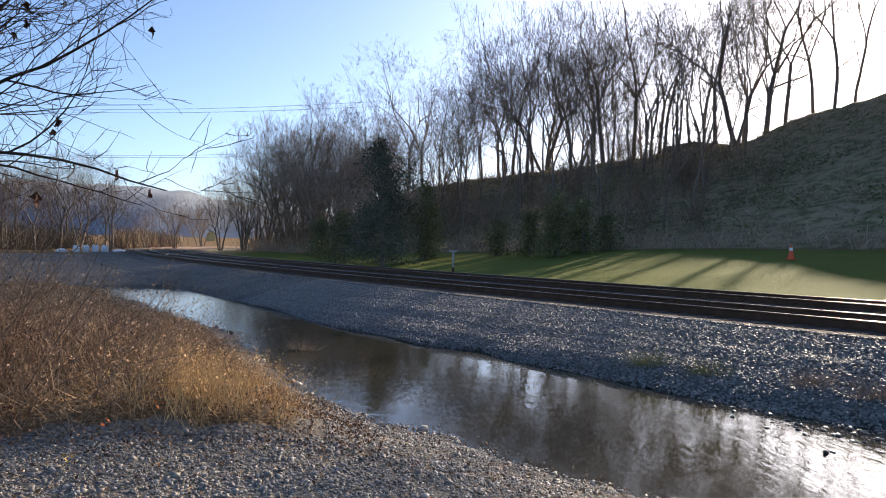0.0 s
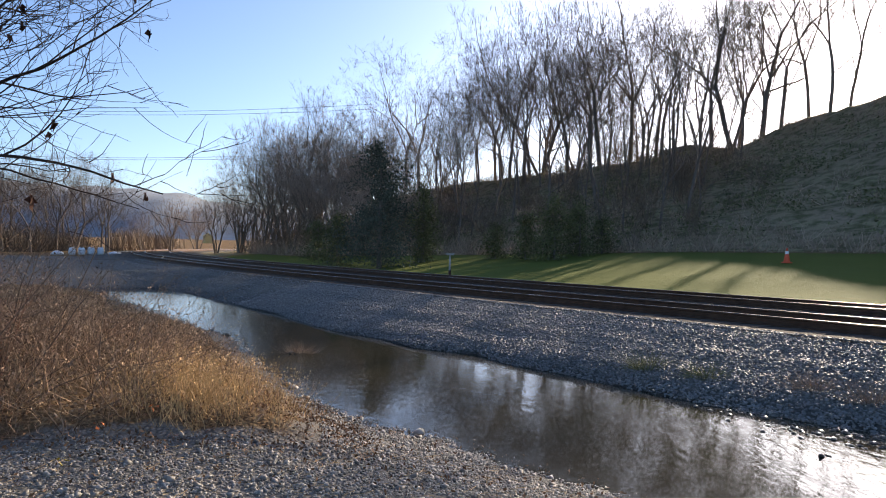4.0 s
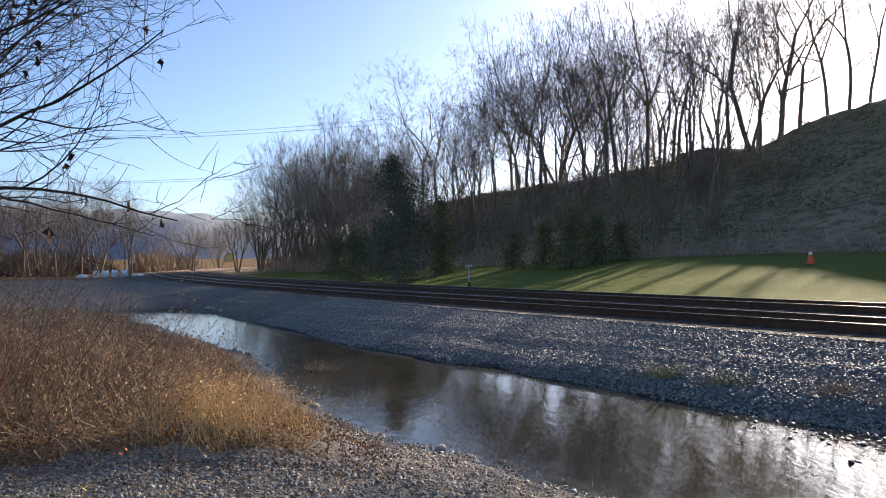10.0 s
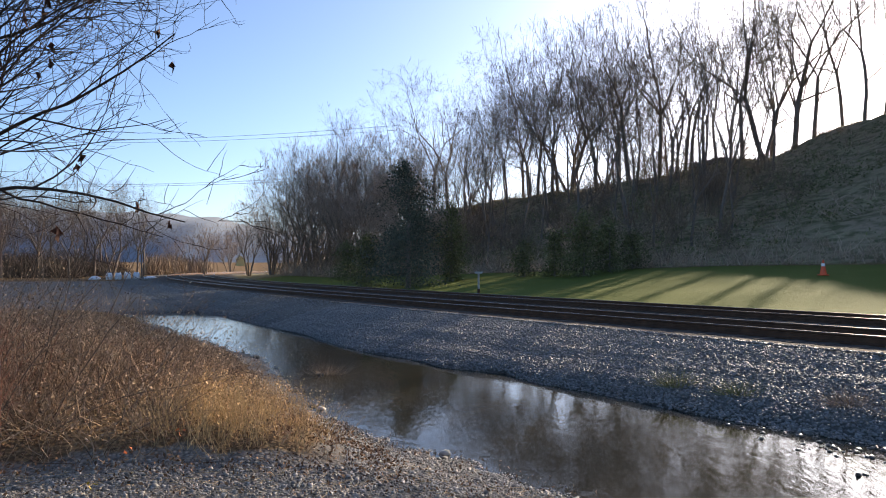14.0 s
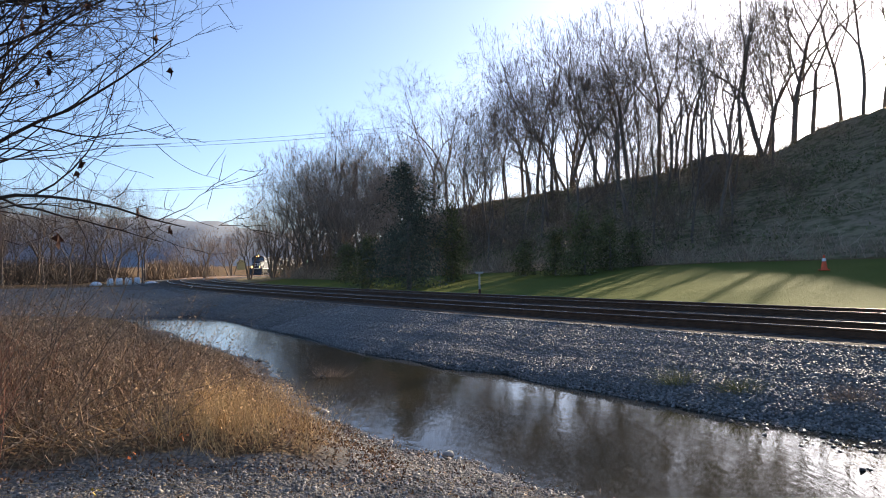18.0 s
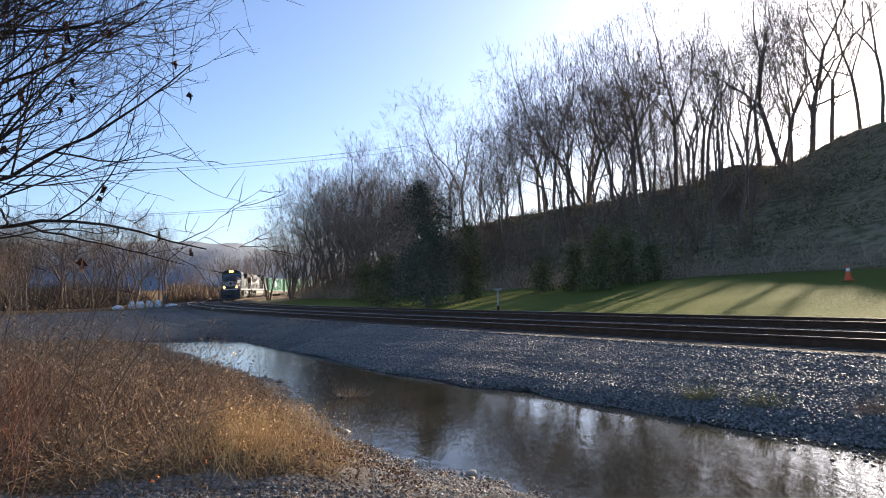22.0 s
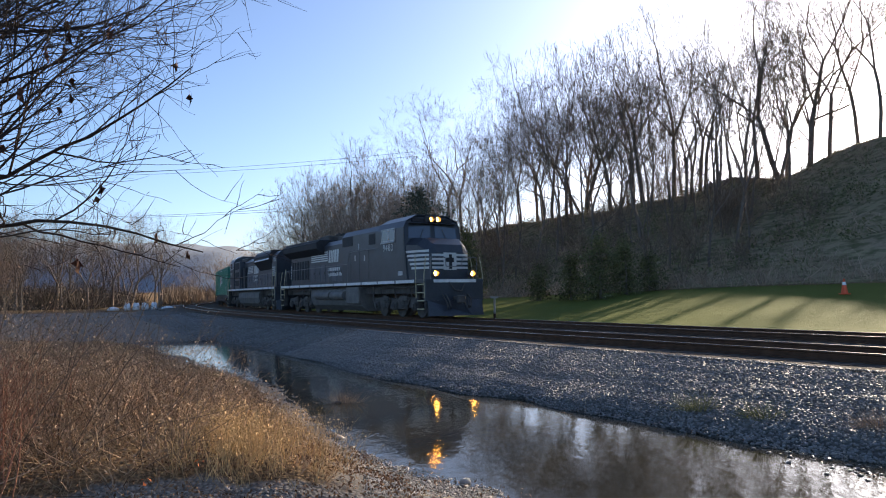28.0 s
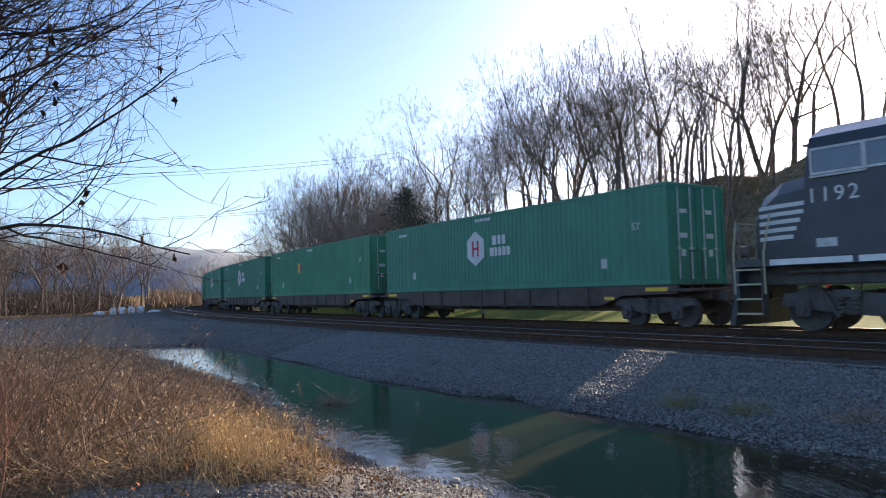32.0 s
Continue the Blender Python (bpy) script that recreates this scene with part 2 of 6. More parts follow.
# ---- helpers for meshes ----
class Shape:
    """Gathers vertices and faces for one mesh."""

    def __init__(self):
        self.v, self.f = [], []

    def add(self, v, f):
        o = len(self.v)
        self.v.extend(tuple(p) for p in v)
        self.f.extend(tuple(i + o for i in q) for q in f)
        return self

    def box(self, x0, x1, y0, y1, z0, z1, bevel=0.0):
        """A box, with its long edges cut where bevel is given."""
        if bevel <= 0:
            v = [(x, y, z) for x in (x0, x1) for y in (y0, y1) for z in (z0, z1)]
            return self.add(v, [(0, 1, 3, 2), (4, 6, 7, 5), (0, 4, 5, 1), (2, 3, 7, 6), (0, 2, 6, 4), (1, 5, 7, 3)])
        b = min(bevel, (x1 - x0) * 0.45, (y1 - y0) * 0.45, (z1 - z0) * 0.45)
        bm = bmesh.new()
        bmesh.ops.create_cube(bm, size=1, matrix=Matrix.LocRotScale(((x0 + x1) / 2, (y0 + y1) / 2, (z0 + z1) / 2), None, (x1 - x0, y1 - y0, z1 - z0)))
        bmesh.ops.bevel(bm, geom=bm.edges[:], offset=b, segments=1, affect="EDGES")
        return self.take(bm)

    def take(self, bm):
        bm.verts.index_update()
        self.add([v.co[:] for v in bm.verts], [[v.index for v in f.verts] for f in bm.faces])
        bm.free()
        return self

    def loft(self, rings, closed=True, caps=True):
        """Skins rings of equal length."""
        n, o = len(rings[0]), len(self.v)
        for r in rings:
            self.v.extend(tuple(p) for p in r)
        for i in range(len(rings) - 1):
            for j in range(n if closed else n - 1):
                a, b = o + i * n + j, o + i * n + (j + 1) % n
                self.f.append((a, b, b + n, a + n))
        if caps:
            self.f.append(tuple(range(o + n - 1, o - 1, -1)))
            self.f.append(tuple(range(o + (len(rings) - 1) * n, o + len(rings) * n)))
        return self

    def rod(self, a, b, r0, r1=None, n=8, caps=True):
        a, b = Vector(a), Vector(b)
        w = (b - a).normalized()
        u = w.orthogonal().normalized()
        x = w.cross(u)
        r1 = r0 if r1 is None else r1
        ring = lambda c, r: [c + (u * math.cos(2 * math.pi * i / n) + x * math.sin(2 * math.pi * i / n)) * r for i in range(n)]
        return self.loft([ring(a, r0), ring(b, r1)], caps=caps)

    def path(self, pts, r, n=6):
        for a, b in zip(pts[:-1], pts[1:]):
            self.rod(a, b, r, n=n)
        return self

    def prism(self, outline, y0, y1):
        """An outline of (x, z) drawn out along y."""
        return self.loft([[(x, y0, z) for x, z in outline], [(x, y1, z) for x, z in outline]])

    def mesh(self, name, mat, smooth=False):
        me = bpy.data.meshes.new(name)
        me.from_pydata(self.v, [], self.f)
        me.materials.append(mat)
        if smooth:
            me.polygons.foreach_set("use_smooth", [True] * len(me.polygons))
        bm = bmesh.new()
        bm.from_mesh(me)
        bmesh.ops.recalc_face_normals(bm, faces=bm.faces[:])
        bm.to_mesh(me)
        bm.free()
        return me


def part(name, shape, mat, parent, label="", smooth=False):
    ob = new(name, shape.mesh(name, mat, smooth))
    ob.parent = parent
    if label:
        ob["label"] = label
    return ob


def thing(name, label, category, group="", m=None):
    ob = tagged(new(name), label, category, group)
    ob.empty_display_size = 0.2
    if m is not None:
        ob.matrix_basis = m
    return ob


def raw_mesh(name, v, f, mat, smooth=False):
    """A mesh from numpy arrays of vertices and equal faces."""
    me = bpy.data.meshes.new(name)
    v, f = np.asarray(v, np.float32), np.asarray(f, np.int32)
    me.vertices.add(len(v))
    me.vertices.foreach_set("co", v.ravel())
    me.loops.add(f.size)
    me.loops.foreach_set("vertex_index", f.ravel())
    me.polygons.add(len(f))
    me.polygons.foreach_set("loop_start", np.arange(len(f)) * f.shape[1])
    if smooth:
        me.polygons.foreach_set("use_smooth", np.ones(len(f), bool))
    me.materials.append(mat)
    me.update(calc_edges=True)
    return me


# ---- the line of the railway: a right-hand curve of about 290 m radius ----
RAIL_Z, SPACING, GAUGE = 0.5, 4.37, 1.5
TURN_S = (-140, -40, 0, 40, 80, 120, 170, 230, 800)
TURN_A = (60.0, 43.9, 37.45, 30.9, 22.6, 12.6, 2.1, -10.0, -22.0)
_s = np.arange(-140, 800, 0.5)
_a = np.radians(np.interp(_s, TURN_S, TURN_A))
_p = np.cumsum(np.stack([-np.sin(_a), np.cos(_a)], 1) * 0.5, 0)
_p += np.array((6.49, 20.46)) - _p[280]
_n = np.stack([np.cos(_a), np.sin(_a)], 1)


def line(s, d=0.0):
    """The place and the turn of the far track at s metres along it, d metres to its far side."""
    x, y = np.interp(s, _s, _p[:, 0]), np.interp(s, _s, _p[:, 1])
    a = np.interp(s, _s, _a)
    return x + np.cos(a) * d, y + np.sin(a) * d, a


def rail_space(xy):
    """s and d of points of the plan."""
    s, d = np.empty(len(xy)), np.empty(len(xy))
    q, qs, qn = _p[::4], _s[::4], _n[::4]
    for i in range(0, len(xy), 4000):
        c = xy[i:i + 4000]
        j = ((c[:, None] - q[None]) ** 2).sum(2).argmin(1)
        r = c - q[j]
        d[i:i + 4000] = (r * qn[j]).sum(1)
        s[i:i + 4000] = qs[j] + r[:, 1] * qn[j][:, 0] - r[:, 0] * qn[j][:, 1]
    return s, d


# ---- the land ----
WATER_Z = -0.4
BANK_NEAR = ((30, -15), (16, -5), (7.0, 1.9), (3.4, 4.5), (1.91, 5.56), (1.24, 6.03), (0.63, 6.82), (0.08, 7.25), (-0.55, 7.83), (-1.28, 8.51), (-1.7, 9.05), (-2.14, 9.95), (-3.03, 11.83), (-3.66, 13.44), (-4.29, 14.89), (-5.79, 16.79), (-8.44, 19.44), (-9.01, 20.1), (-9.5, 22.3), (-10.7, 23.7), (-13.0, 24.7), (-19.0, 26.0), (-26, 27.0))
BANK_FAR = ((-26, 28.2), (-18, 28.2), (-13.6, 30.0), (-12.1, 30.7), (-9.73, 27.6), (-7.59, 24.3), (-5.95, 21.9), (-4.76, 20.3), (-3.2, 17.5), (-2.46, 16.4), (-1.3, 15.2), (-0.5, 13.9), (0.71, 13.2), (1.13, 12.2), (1.98, 11.3), (2.62, 10.4), (3.2, 9.6), (3.75, 9.0), (4.45, 8.3), (5.2, 7.6), (9, 4.4), (17, -2), (32, -13))


def seg_dist(p, line_pts):
    best = np.full(len(p), 1e9)
    for a, b in zip(line_pts[:-1], line_pts[1:]):
        a, b = np.array(a, float), np.array(b, float)
        t = np.clip(((p - a) @ (b - a)) / ((b - a) @ (b - a)), 0, 1)
        best = np.minimum(best, np.hypot(*(p - a - t[:, None] * (b - a)).T))
    return best


def inside(p, poly):
    c = np.zeros(len(p), bool)
    for (x0, y0), (x1, y1) in zip(poly, poly[1:] + poly[:1]):
        hit = (y0 > p[:, 1]) != (y1 > p[:, 1])
        with np.errstate(divide="ignore", invalid="ignore"):
            c ^= hit & (p[:, 0] < (x1 - x0) * (p[:, 1] - y0) / (y1 - y0) + x0)
    return c


def step(a, b, x):
    t = np.clip((x - a) / (b - a), 0, 1)
    return t * t * (3 - 2 * t)


def wobble(x, y, f, k=0):
    """Smooth unevenness, about -1 to 1."""
    return (np.sin(x * f + 1.7 * k) * np.cos(y * f * 1.13 + 0.6 * k) + np.sin(x * f * 2.3 + y * f * 1.9 + k) * 0.5 + np.cos(y * f * 3.7 - x * f * 3.1 + 2 * k) * 0.3) / 1.8


def land(xy):
    """Height of the ground, and what covers it, at points of the plan."""
    xy = np.asarray(xy, float)
    x, y = xy[:, 0], xy[:, 1]
    s, d = rail_space(xy)
    near, far = seg_dist(xy, BANK_NEAR), seg_dist(xy, BANK_FAR)
    wet = inside(xy, list(BANK_NEAR) + list(BANK_FAR))
    rough = wobble(x, y, 2.1) * 0.03 + wobble(x, y, 6.3, 2) * 0.012
    # near side: gravel beach, weedy bank, gravel lot beyond
    z_near = WATER_Z + 0.4 * step(0, 2.2, near) + rough
    weeds = step(0.0, 0.7, weed_depth(xy))
    z_near = z_near + weeds * 0.16 + step(26, 60, y) * 0.15
    # far side: ballast shoulder from the toe up to the sleepers
    shoulder = np.maximum(-6.3 - d, 0)
    r = far / (far + shoulder + 1e-6)
    z_toe = WATER_Z + 0.7 * r ** 0.8 + rough * step(0.1, 1, shoulder)
    z_lot = np.maximum(0.05 + step(26, 60, y) * 0.15, 0.3 - 0.25 * shoulder)
    z_lot = WATER_Z + (z_lot - WATER_Z) * step(0, 3.5, far)
    z_far = z_toe + (z_lot - z_toe) * step(24, 36, s)
    on_far = (far < near) & (s < 60) | (d > -9.5)
    z = np.where(on_far, z_far, z_near)
    z = np.where(wet, WATER_Z - 0.05 - 0.3 * step(0, 1.2, np.minimum(near, far)), z)
    # beyond the tracks: ditch, lawn, wooded hill
    foot = np.interp(s, (-60, -5, 12, 30, 48, 80, 140), (21, 20.5, 19, 13.5, 8.5, 8, 9))
    # the crest's unseen right-hand end is raised to cast shade on the lawn
    crest = np.interp(s, (-140, -60, 0, 21.5, 34, 39, 48, 66, 90, 119, 150, 260), (42, 35, 25, 19, 17.4, 15.3, 14.4, 12.9, 11.9, 11.5, 6, 4))
    crest_d = np.interp(s, (-60, 35, 60, 90, 130), (66, 63, 52, 41, 36))
    lawn = 0.1 + 0.105 * np.clip(d - 3.2, 0, 40) * step(140, 70, s)
    lawn_foot = 0.1 + 0.105 * np.clip(foot - 3.2, 0, 40) * step(140, 70, s)
    up = np.clip((d - foot) / (crest_d - foot), 0, 1)
    z_hill = lawn_foot + (crest - lawn_foot) * (0.25 * up + 0.75 * up ** 1.7) + np.clip(d - crest_d, 0, 300) * 0.01 + wobble(x, y, 0.35) * 0.35 * step(0, 0.2, up)
    z_beyond = np.where(d > foot, z_hill, lawn + wobble(x, y, 0.5) * 0.03)
    z = np.where(d > 2.3, 0.3 + (z_beyond - 0.3) * step(2.3, 3.6, d), z)
    flat = (d <= 2.3) & (d >= -6.3)
    z = np.where(flat, 0.322 + wobble(x, y, 7.0) * 0.01, z)
    z = z + np.clip(y - 220, 0, 700) * 0.012 * (d < 60)
    cover = {
        "gravel": ((near < 40) & (weeds < 0.5) & (d < -6)).astype(float) * (1 - weeds),
        "lawn": step(3.4, 4.2, d) * step(foot + 0.6, foot - 0.6, d) * step(75, 60, s),
        "hill": step(foot - 0.5, foot + 1.5, d) + step(60, 80, s) * (d > 3.4),
        "cinder": step(-6.7, -6.2, d) * step(3.4, 2.6, d),
        "ballast": ((d <= 3.3) & (d > -9.8) & (on_far) & ~wet).astype(float),
        "wet": np.where(wet, 1.0, step(0.5, 0.0, np.minimum(near, far))),
    }
    return z, cover, s, d


def weed_depth(xy):
    """How far inside the weedy bank a point lies; below 0 outside it."""
    xy = np.asarray(xy, float)
    x, y = xy[:, 0], xy[:, 1]
    bank = seg_dist(xy, BANK_NEAR)
    front = 5.45 + wobble(x, y, 1.3) * 0.18 + np.clip(-2.6 - x, 0, 9) * -0.25
    edge = np.minimum(y - front, bank - np.interp(y, (5, 6.2, 7.2, 8.5, 12, 15, 22), (2.2, 1.4, 0.8, 0.22, 0.3, 0.5, 0.4)))
    edge = np.minimum(edge, np.interp(x, (-30, -14, -9, 0), (28, 24.5, 21, 25)) - y)
    edge = np.where(inside(xy, list(BANK_NEAR) + list(BANK_FAR)), -1, edge)
    return np.where((x < 0.2) & (bank < seg_dist(xy, BANK_FAR)) & (y < 30), edge, -1)


def spread(parts):
    """Grid lines from (end, step) pairs."""
    out = [parts[0]]
    for end, st in parts[1:]:
        n = max(1, round((end - out[-1]) / st))
        out += list(np.linspace(out[-1], end, n + 1)[1:])
    return np.array(out)


gx = spread([-2500, (-400, 300), (-120, 20), (-60, 2), (-16, 0.6), (-9, 0.3), (9, 0.16), (20, 0.4), (60, 1.2), (130, 5), (400, 30), (2500, 300)])
gy = spread([-400, (-60, 60), (-12, 4), (3, 0.6), (14, 0.16), (32, 0.35), (70, 0.7), (170, 2), (400, 15), (3500, 300)])
X, Y = np.meshgrid(gx, gy)
XY = np.stack([X.ravel(), Y.ravel()], 1)
Z, COVER, _, _ = land(XY)
nx, ny = len(gx), len(gy)
q = (np.arange(ny - 1)[:, None] * nx + np.arange(nx - 1)[None]).ravel()
ground = tagged(new("ground", raw_mesh("ground", np.column_stack([XY, Z]), np.stack([q, q + 1, q + nx + 1, q + nx], 1), GROUND, True)),
                "gravel, weedy creek bank, mown lawn and wooded hillside", "ground", kind="structure")
for name, values in COVER.items():
    ground.data.attributes.new(name, "FLOAT", "POINT").data.foreach_set("value", np.asarray(values, np.float32))


def height(x, y):
    return float(land([(x, y)])[0][0])


# water: one sheet that ends inside the banks
wx, wy = np.meshgrid(np.arange(-26, 30, 0.5), np.arange(-14, 31, 0.5))
wp = np.stack([wx.ravel(), wy.ravel()], 1)
keep = inside(wp, list(BANK_NEAR) + list(BANK_FAR)) | (np.minimum(seg_dist(wp, BANK_NEAR), seg_dist(wp, BANK_FAR)) < 0.9)
wn_ = wx.shape[1]
wq = (np.arange(wx.shape[0] - 1)[:, None] * wn_ + np.arange(wn_ - 1)[None]).ravel()
wf = np.stack([wq, wq + 1, wq + wn_ + 1, wq + wn_], 1)
wf = wf[keep[wf].all(1)]
water = tagged(new("water", raw_mesh("water", np.column_stack([wp, np.full(len(wp), WATER_Z)]), wf, WATER, True)), "shallow rippled creek reflecting sky and bare trees", "water", kind="structure")


# ---- the two tracks: rails, sleepers ----
def sweep(s_list, d, profile):
    rings = []
    for s in s_list:
        x, y, a = line(s, d)
        rings.append([(x + math.cos(a) * u, y + math.sin(a) * u, z) for u, z in profile])
    return rings


S_RAIL = np.concatenate([np.arange(-70, 60, 4.0), np.arange(60, 260, 6.0)])
tracks = []
for name, d0 in (("railway_track", 0.0), ("railway_track", -SPACING)):
    track = thing(name, "railway track of steel rails on creosoted wooden sleepers", "railway track", "tracks of the line")
    tracks.append(track)
    for side in (-GAUGE / 2, GAUGE / 2):
        z = RAIL_Z
        web = Shape().loft(sweep(S_RAIL, d0 + side, [(-0.07, z - 0.17), (0.07, z - 0.17), (0.07, z - 0.155), (0.012, z - 0.13), (0.012, z - 0.045), (0.036, z - 0.035), (0.036, z - 0.004), (-0.036, z - 0.004), (-0.036, z - 0.035), (-0.012, z - 0.045), (-0.012, z - 0.13), (-0.07, z - 0.155)]))
        rail = part("rail", web, RUST, track, "rusty steel rail with a polished head")
        head = Shape().loft(sweep(S_RAIL, d0 + side, [(-0.034, z - 0.006), (0.034, z - 0.006), (0.03, z), (-0.03, z)]))
        part("rail_head", head, STEEL_RAIL, rail, "polished running surface")

# ---- plants: bare trees, conifer, shrubs, weeds ----
def tubes(lines, name, mat, sides):
    """One mesh of tapered tubes along polylines of (point, radius)."""
    vs, fs, o = [], [], 0
    ang = np.arange(sides) * 2 * math.pi / sides
    for pts, rad in lines:
        p, r = np.asarray(pts, float), np.asarray(rad, float)
        w = np.gradient(p, axis=0)
        w /= np.linalg.norm(w, axis=1)[:, None] + 1e-9
        ref = np.where(np.abs(w[:, 2:3]) > 0.9, (1.0, 0, 0), (0, 0, 1.0))
        u = np.cross(w, ref)
        u /= np.linalg.norm(u, axis=1)[:, None] + 1e-9
        x = np.cross(w, u)
        ring = p[:, None] + r[:, None, None] * (u[:, None] * np.cos(ang)[None, :, None] + x[:, None] * np.sin(ang)[None, :, None])
        vs.append(ring.reshape(-1, 3))
        m = len(p)
        i, j = np.meshgrid(np.arange(m - 1), np.arange(sides if sides > 2 else 1), indexing="ij")
        a, b = o + i * sides + j, o + i * sides + (j + 1) % sides
        fs.append(np.stack([a, b, b + sides, a + sides], -1).reshape(-1, 4))
        o += m * sides
    return raw_mesh(name, np.concatenate(vs), np.concatenate(fs), mat, True)


def grow(rng, p, w, length, radius, level, spec, out, thin=0.004):
    """One branch and all that springs from it. spec: one row for each level (pieces, wander, lift, children, from, angle, length ratio)."""
    pieces, wander, lift, kids, start, angle, ratio = spec[level]
    p, w = np.array(p, float), np.array(w, float)
    w /= np.linalg.norm(w)
    pts, ways = [p.copy()], [w.copy()]
    for i in range(pieces):
        w = w + rng.normal(0, wander, 3) + np.array((0, 0, lift))
        w /= np.linalg.norm(w)
        p = p + w * length / pieces
        pts.append(p.copy())
        ways.append(w.copy())
    tip = 0.25 if level < len(spec) - 1 else 0.4
    rad = radius * (1 - (1 - tip) * np.linspace(0, 1, pieces + 1))
    out[level].append((pts, rad))
    if level + 1 >= len(spec):
        return
    turn = rng.uniform(0, 6.3)
    n = max(1, int(round(kids * rng.uniform(0.8, 1.2))))
    for i in range(n):
        t = start + (1 - start) * (i + rng.uniform(0.2, 0.8)) / n
        k = min(int(t * pieces), pieces - 1)
        f = t * pieces - k
        q = pts[k] * (1 - f) + pts[k + 1] * f
        v = ways[k + 1]
        u = np.cross(v, (0.3, 0.2, 1.0) if abs(v[2]) < 0.9 else (1.0, 0, 0))
        u /= np.linalg.norm(u)
        turn += 2.4 + rng.normal(0, 0.5)
        side = u * math.cos(turn) + np.cross(v, u) * math.sin(turn)
        a = radians(angle * rng.uniform(0.7, 1.3))
        grow(rng, q, v * math.cos(a) + side * math.sin(a), length * ratio * (1.15 - 0.55 * t) * rng.uniform(0.75, 1.25), max(rad[k] * 0.6, thin), level + 1, spec, out, thin)


def fork(rng, p, w, length, radius, level, last, wide, lift, out):
    """A limb that wanders, throws side shoots and forks again at its end, down to the finest twigs."""
    pieces = 5 if level == 0 else 4 if level < 3 else 3 if level < last else 2
    w = np.array(w, float) / np.linalg.norm(w)
    pts, ways = [np.array(p, float)], [w]
    for _ in range(pieces):
        w = w + rng.normal(0, 0.06 + 0.017 * level, 3) + np.array((0, 0, lift if level < 3 else -0.01))
        w = w / np.linalg.norm(w)
        pts.append(pts[-1] + w * length / pieces)
        ways.append(w)
    radius = max(radius, 0.0115)
    end = max(radius * (0.5 if level == last else 0.76), 0.008)
    out[min(level, 3)].append((pts, np.linspace(radius, end, pieces + 1)))
    if level == last:
        return

    def away(v, angle, turn):
        u = np.cross(v, (0.3, 0.2, 1.0) if abs(v[2]) < 0.9 else (1.0, 0, 0))
        u /= np.linalg.norm(u)
        return v * math.cos(angle) + (u * math.cos(turn) + np.cross(v, u) * math.sin(turn)) * math.sin(angle)

    n, turn = (2 if rng.uniform() < 0.72 else 3), rng.uniform(0, 6.3)
    for i in range(n):
        a = radians(wide * rng.uniform(0.6, 1.35)) * (0.5 if i == 0 else 1.0)
        fork(rng, pts[-1], away(w, a, turn + i * 6.28 / n + rng.normal(0, 0.3)), length * (rng.uniform(0.68, 0.86) if level < 4 else rng.uniform(0.58, 0.76)) * (0.84 if level == 0 else 1), end * (0.84 if i == 0 else 0.64), level + 1, last, wide, lift, out)
    for j in range(1 if level == 0 else 2 if level < 2 else 3):
        k = int(rng.integers(1 if level else 3, pieces + 1))
        fork(rng, pts[k], away(ways[k], radians(rng.uniform(38, 62)), rng.uniform(0, 6.3)), length * rng.uniform(0.4, 0.62), radius * 0.36, min(level + 2, last), last, wide, lift, out)


def bare_tree(seed, tall, trunk_r, form, mats, name, label, category, group, lean=(0, 0), stems=1):
    """trunk, limbs and a crown of fine twigs, built at the origin. form: trunk's share, width of the forks, levels, lift."""
    share, wide, last, lift = form
    rng = np.random.default_rng(seed)
    out = [[] for _ in range(4)]
    for k in range(stems):
        turn = rng.uniform(0, 6.3)
        out_by = 0.0 if stems == 1 else rng.uniform(0.1, 0.55)
        w = (lean[0] + out_by * math.cos(turn), lean[1] + out_by * math.sin(turn), 1.0)
        fork(rng, (0.3 * out_by * math.cos(turn), 0.3 * out_by * math.sin(turn), -0.3), w, tall * share * rng.uniform(0.85, 1.1), trunk_r * (1 if k == 0 else 0.7), 0, last, wide, lift, out)
    top = np.array([max(q[2] for q in l[0]) for lv in out for l in lv])
    size = tall / np.sort(top)[-3]
    tree = thing(name, label, category, group)
    tree["tall"] = tall
    for kind, lo, hi, mat, sides in (("trunk", 0, 1, mats[0], 7), ("limb", 1, 3, mats[0], 4), ("crown", 3, 4, mats[1], 2)):
        lines = [([q * size for q in l[0]], l[1]) for lv in range(lo, hi) for l in out[lv]]
        if lines:
            ob = new(kind, tubes(lines, kind, mat, sides))
            ob.parent = tree
            if lo:
                ob["kind"] = "stuff"
    return tree


# trunk's share of the height, width of the forks, levels, lift
TALL = (0.25, 32, 7, 0.03)
POLE = (0.4, 23, 6, 0.04)
BUSHY = (0.18, 32, 6, 0.01)
BUSH = (0.3, 30, 4, 0.0)
SNAG = (0.95, 30, 1, 0.0)


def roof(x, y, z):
    """Tree height allowed at a place of the plan, fitted to the camera's skyline."""
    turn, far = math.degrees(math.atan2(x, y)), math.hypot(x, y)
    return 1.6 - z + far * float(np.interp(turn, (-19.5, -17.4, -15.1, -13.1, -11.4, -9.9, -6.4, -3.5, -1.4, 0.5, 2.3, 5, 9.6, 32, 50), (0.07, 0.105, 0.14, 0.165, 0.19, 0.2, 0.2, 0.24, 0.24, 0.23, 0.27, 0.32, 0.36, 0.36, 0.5)))


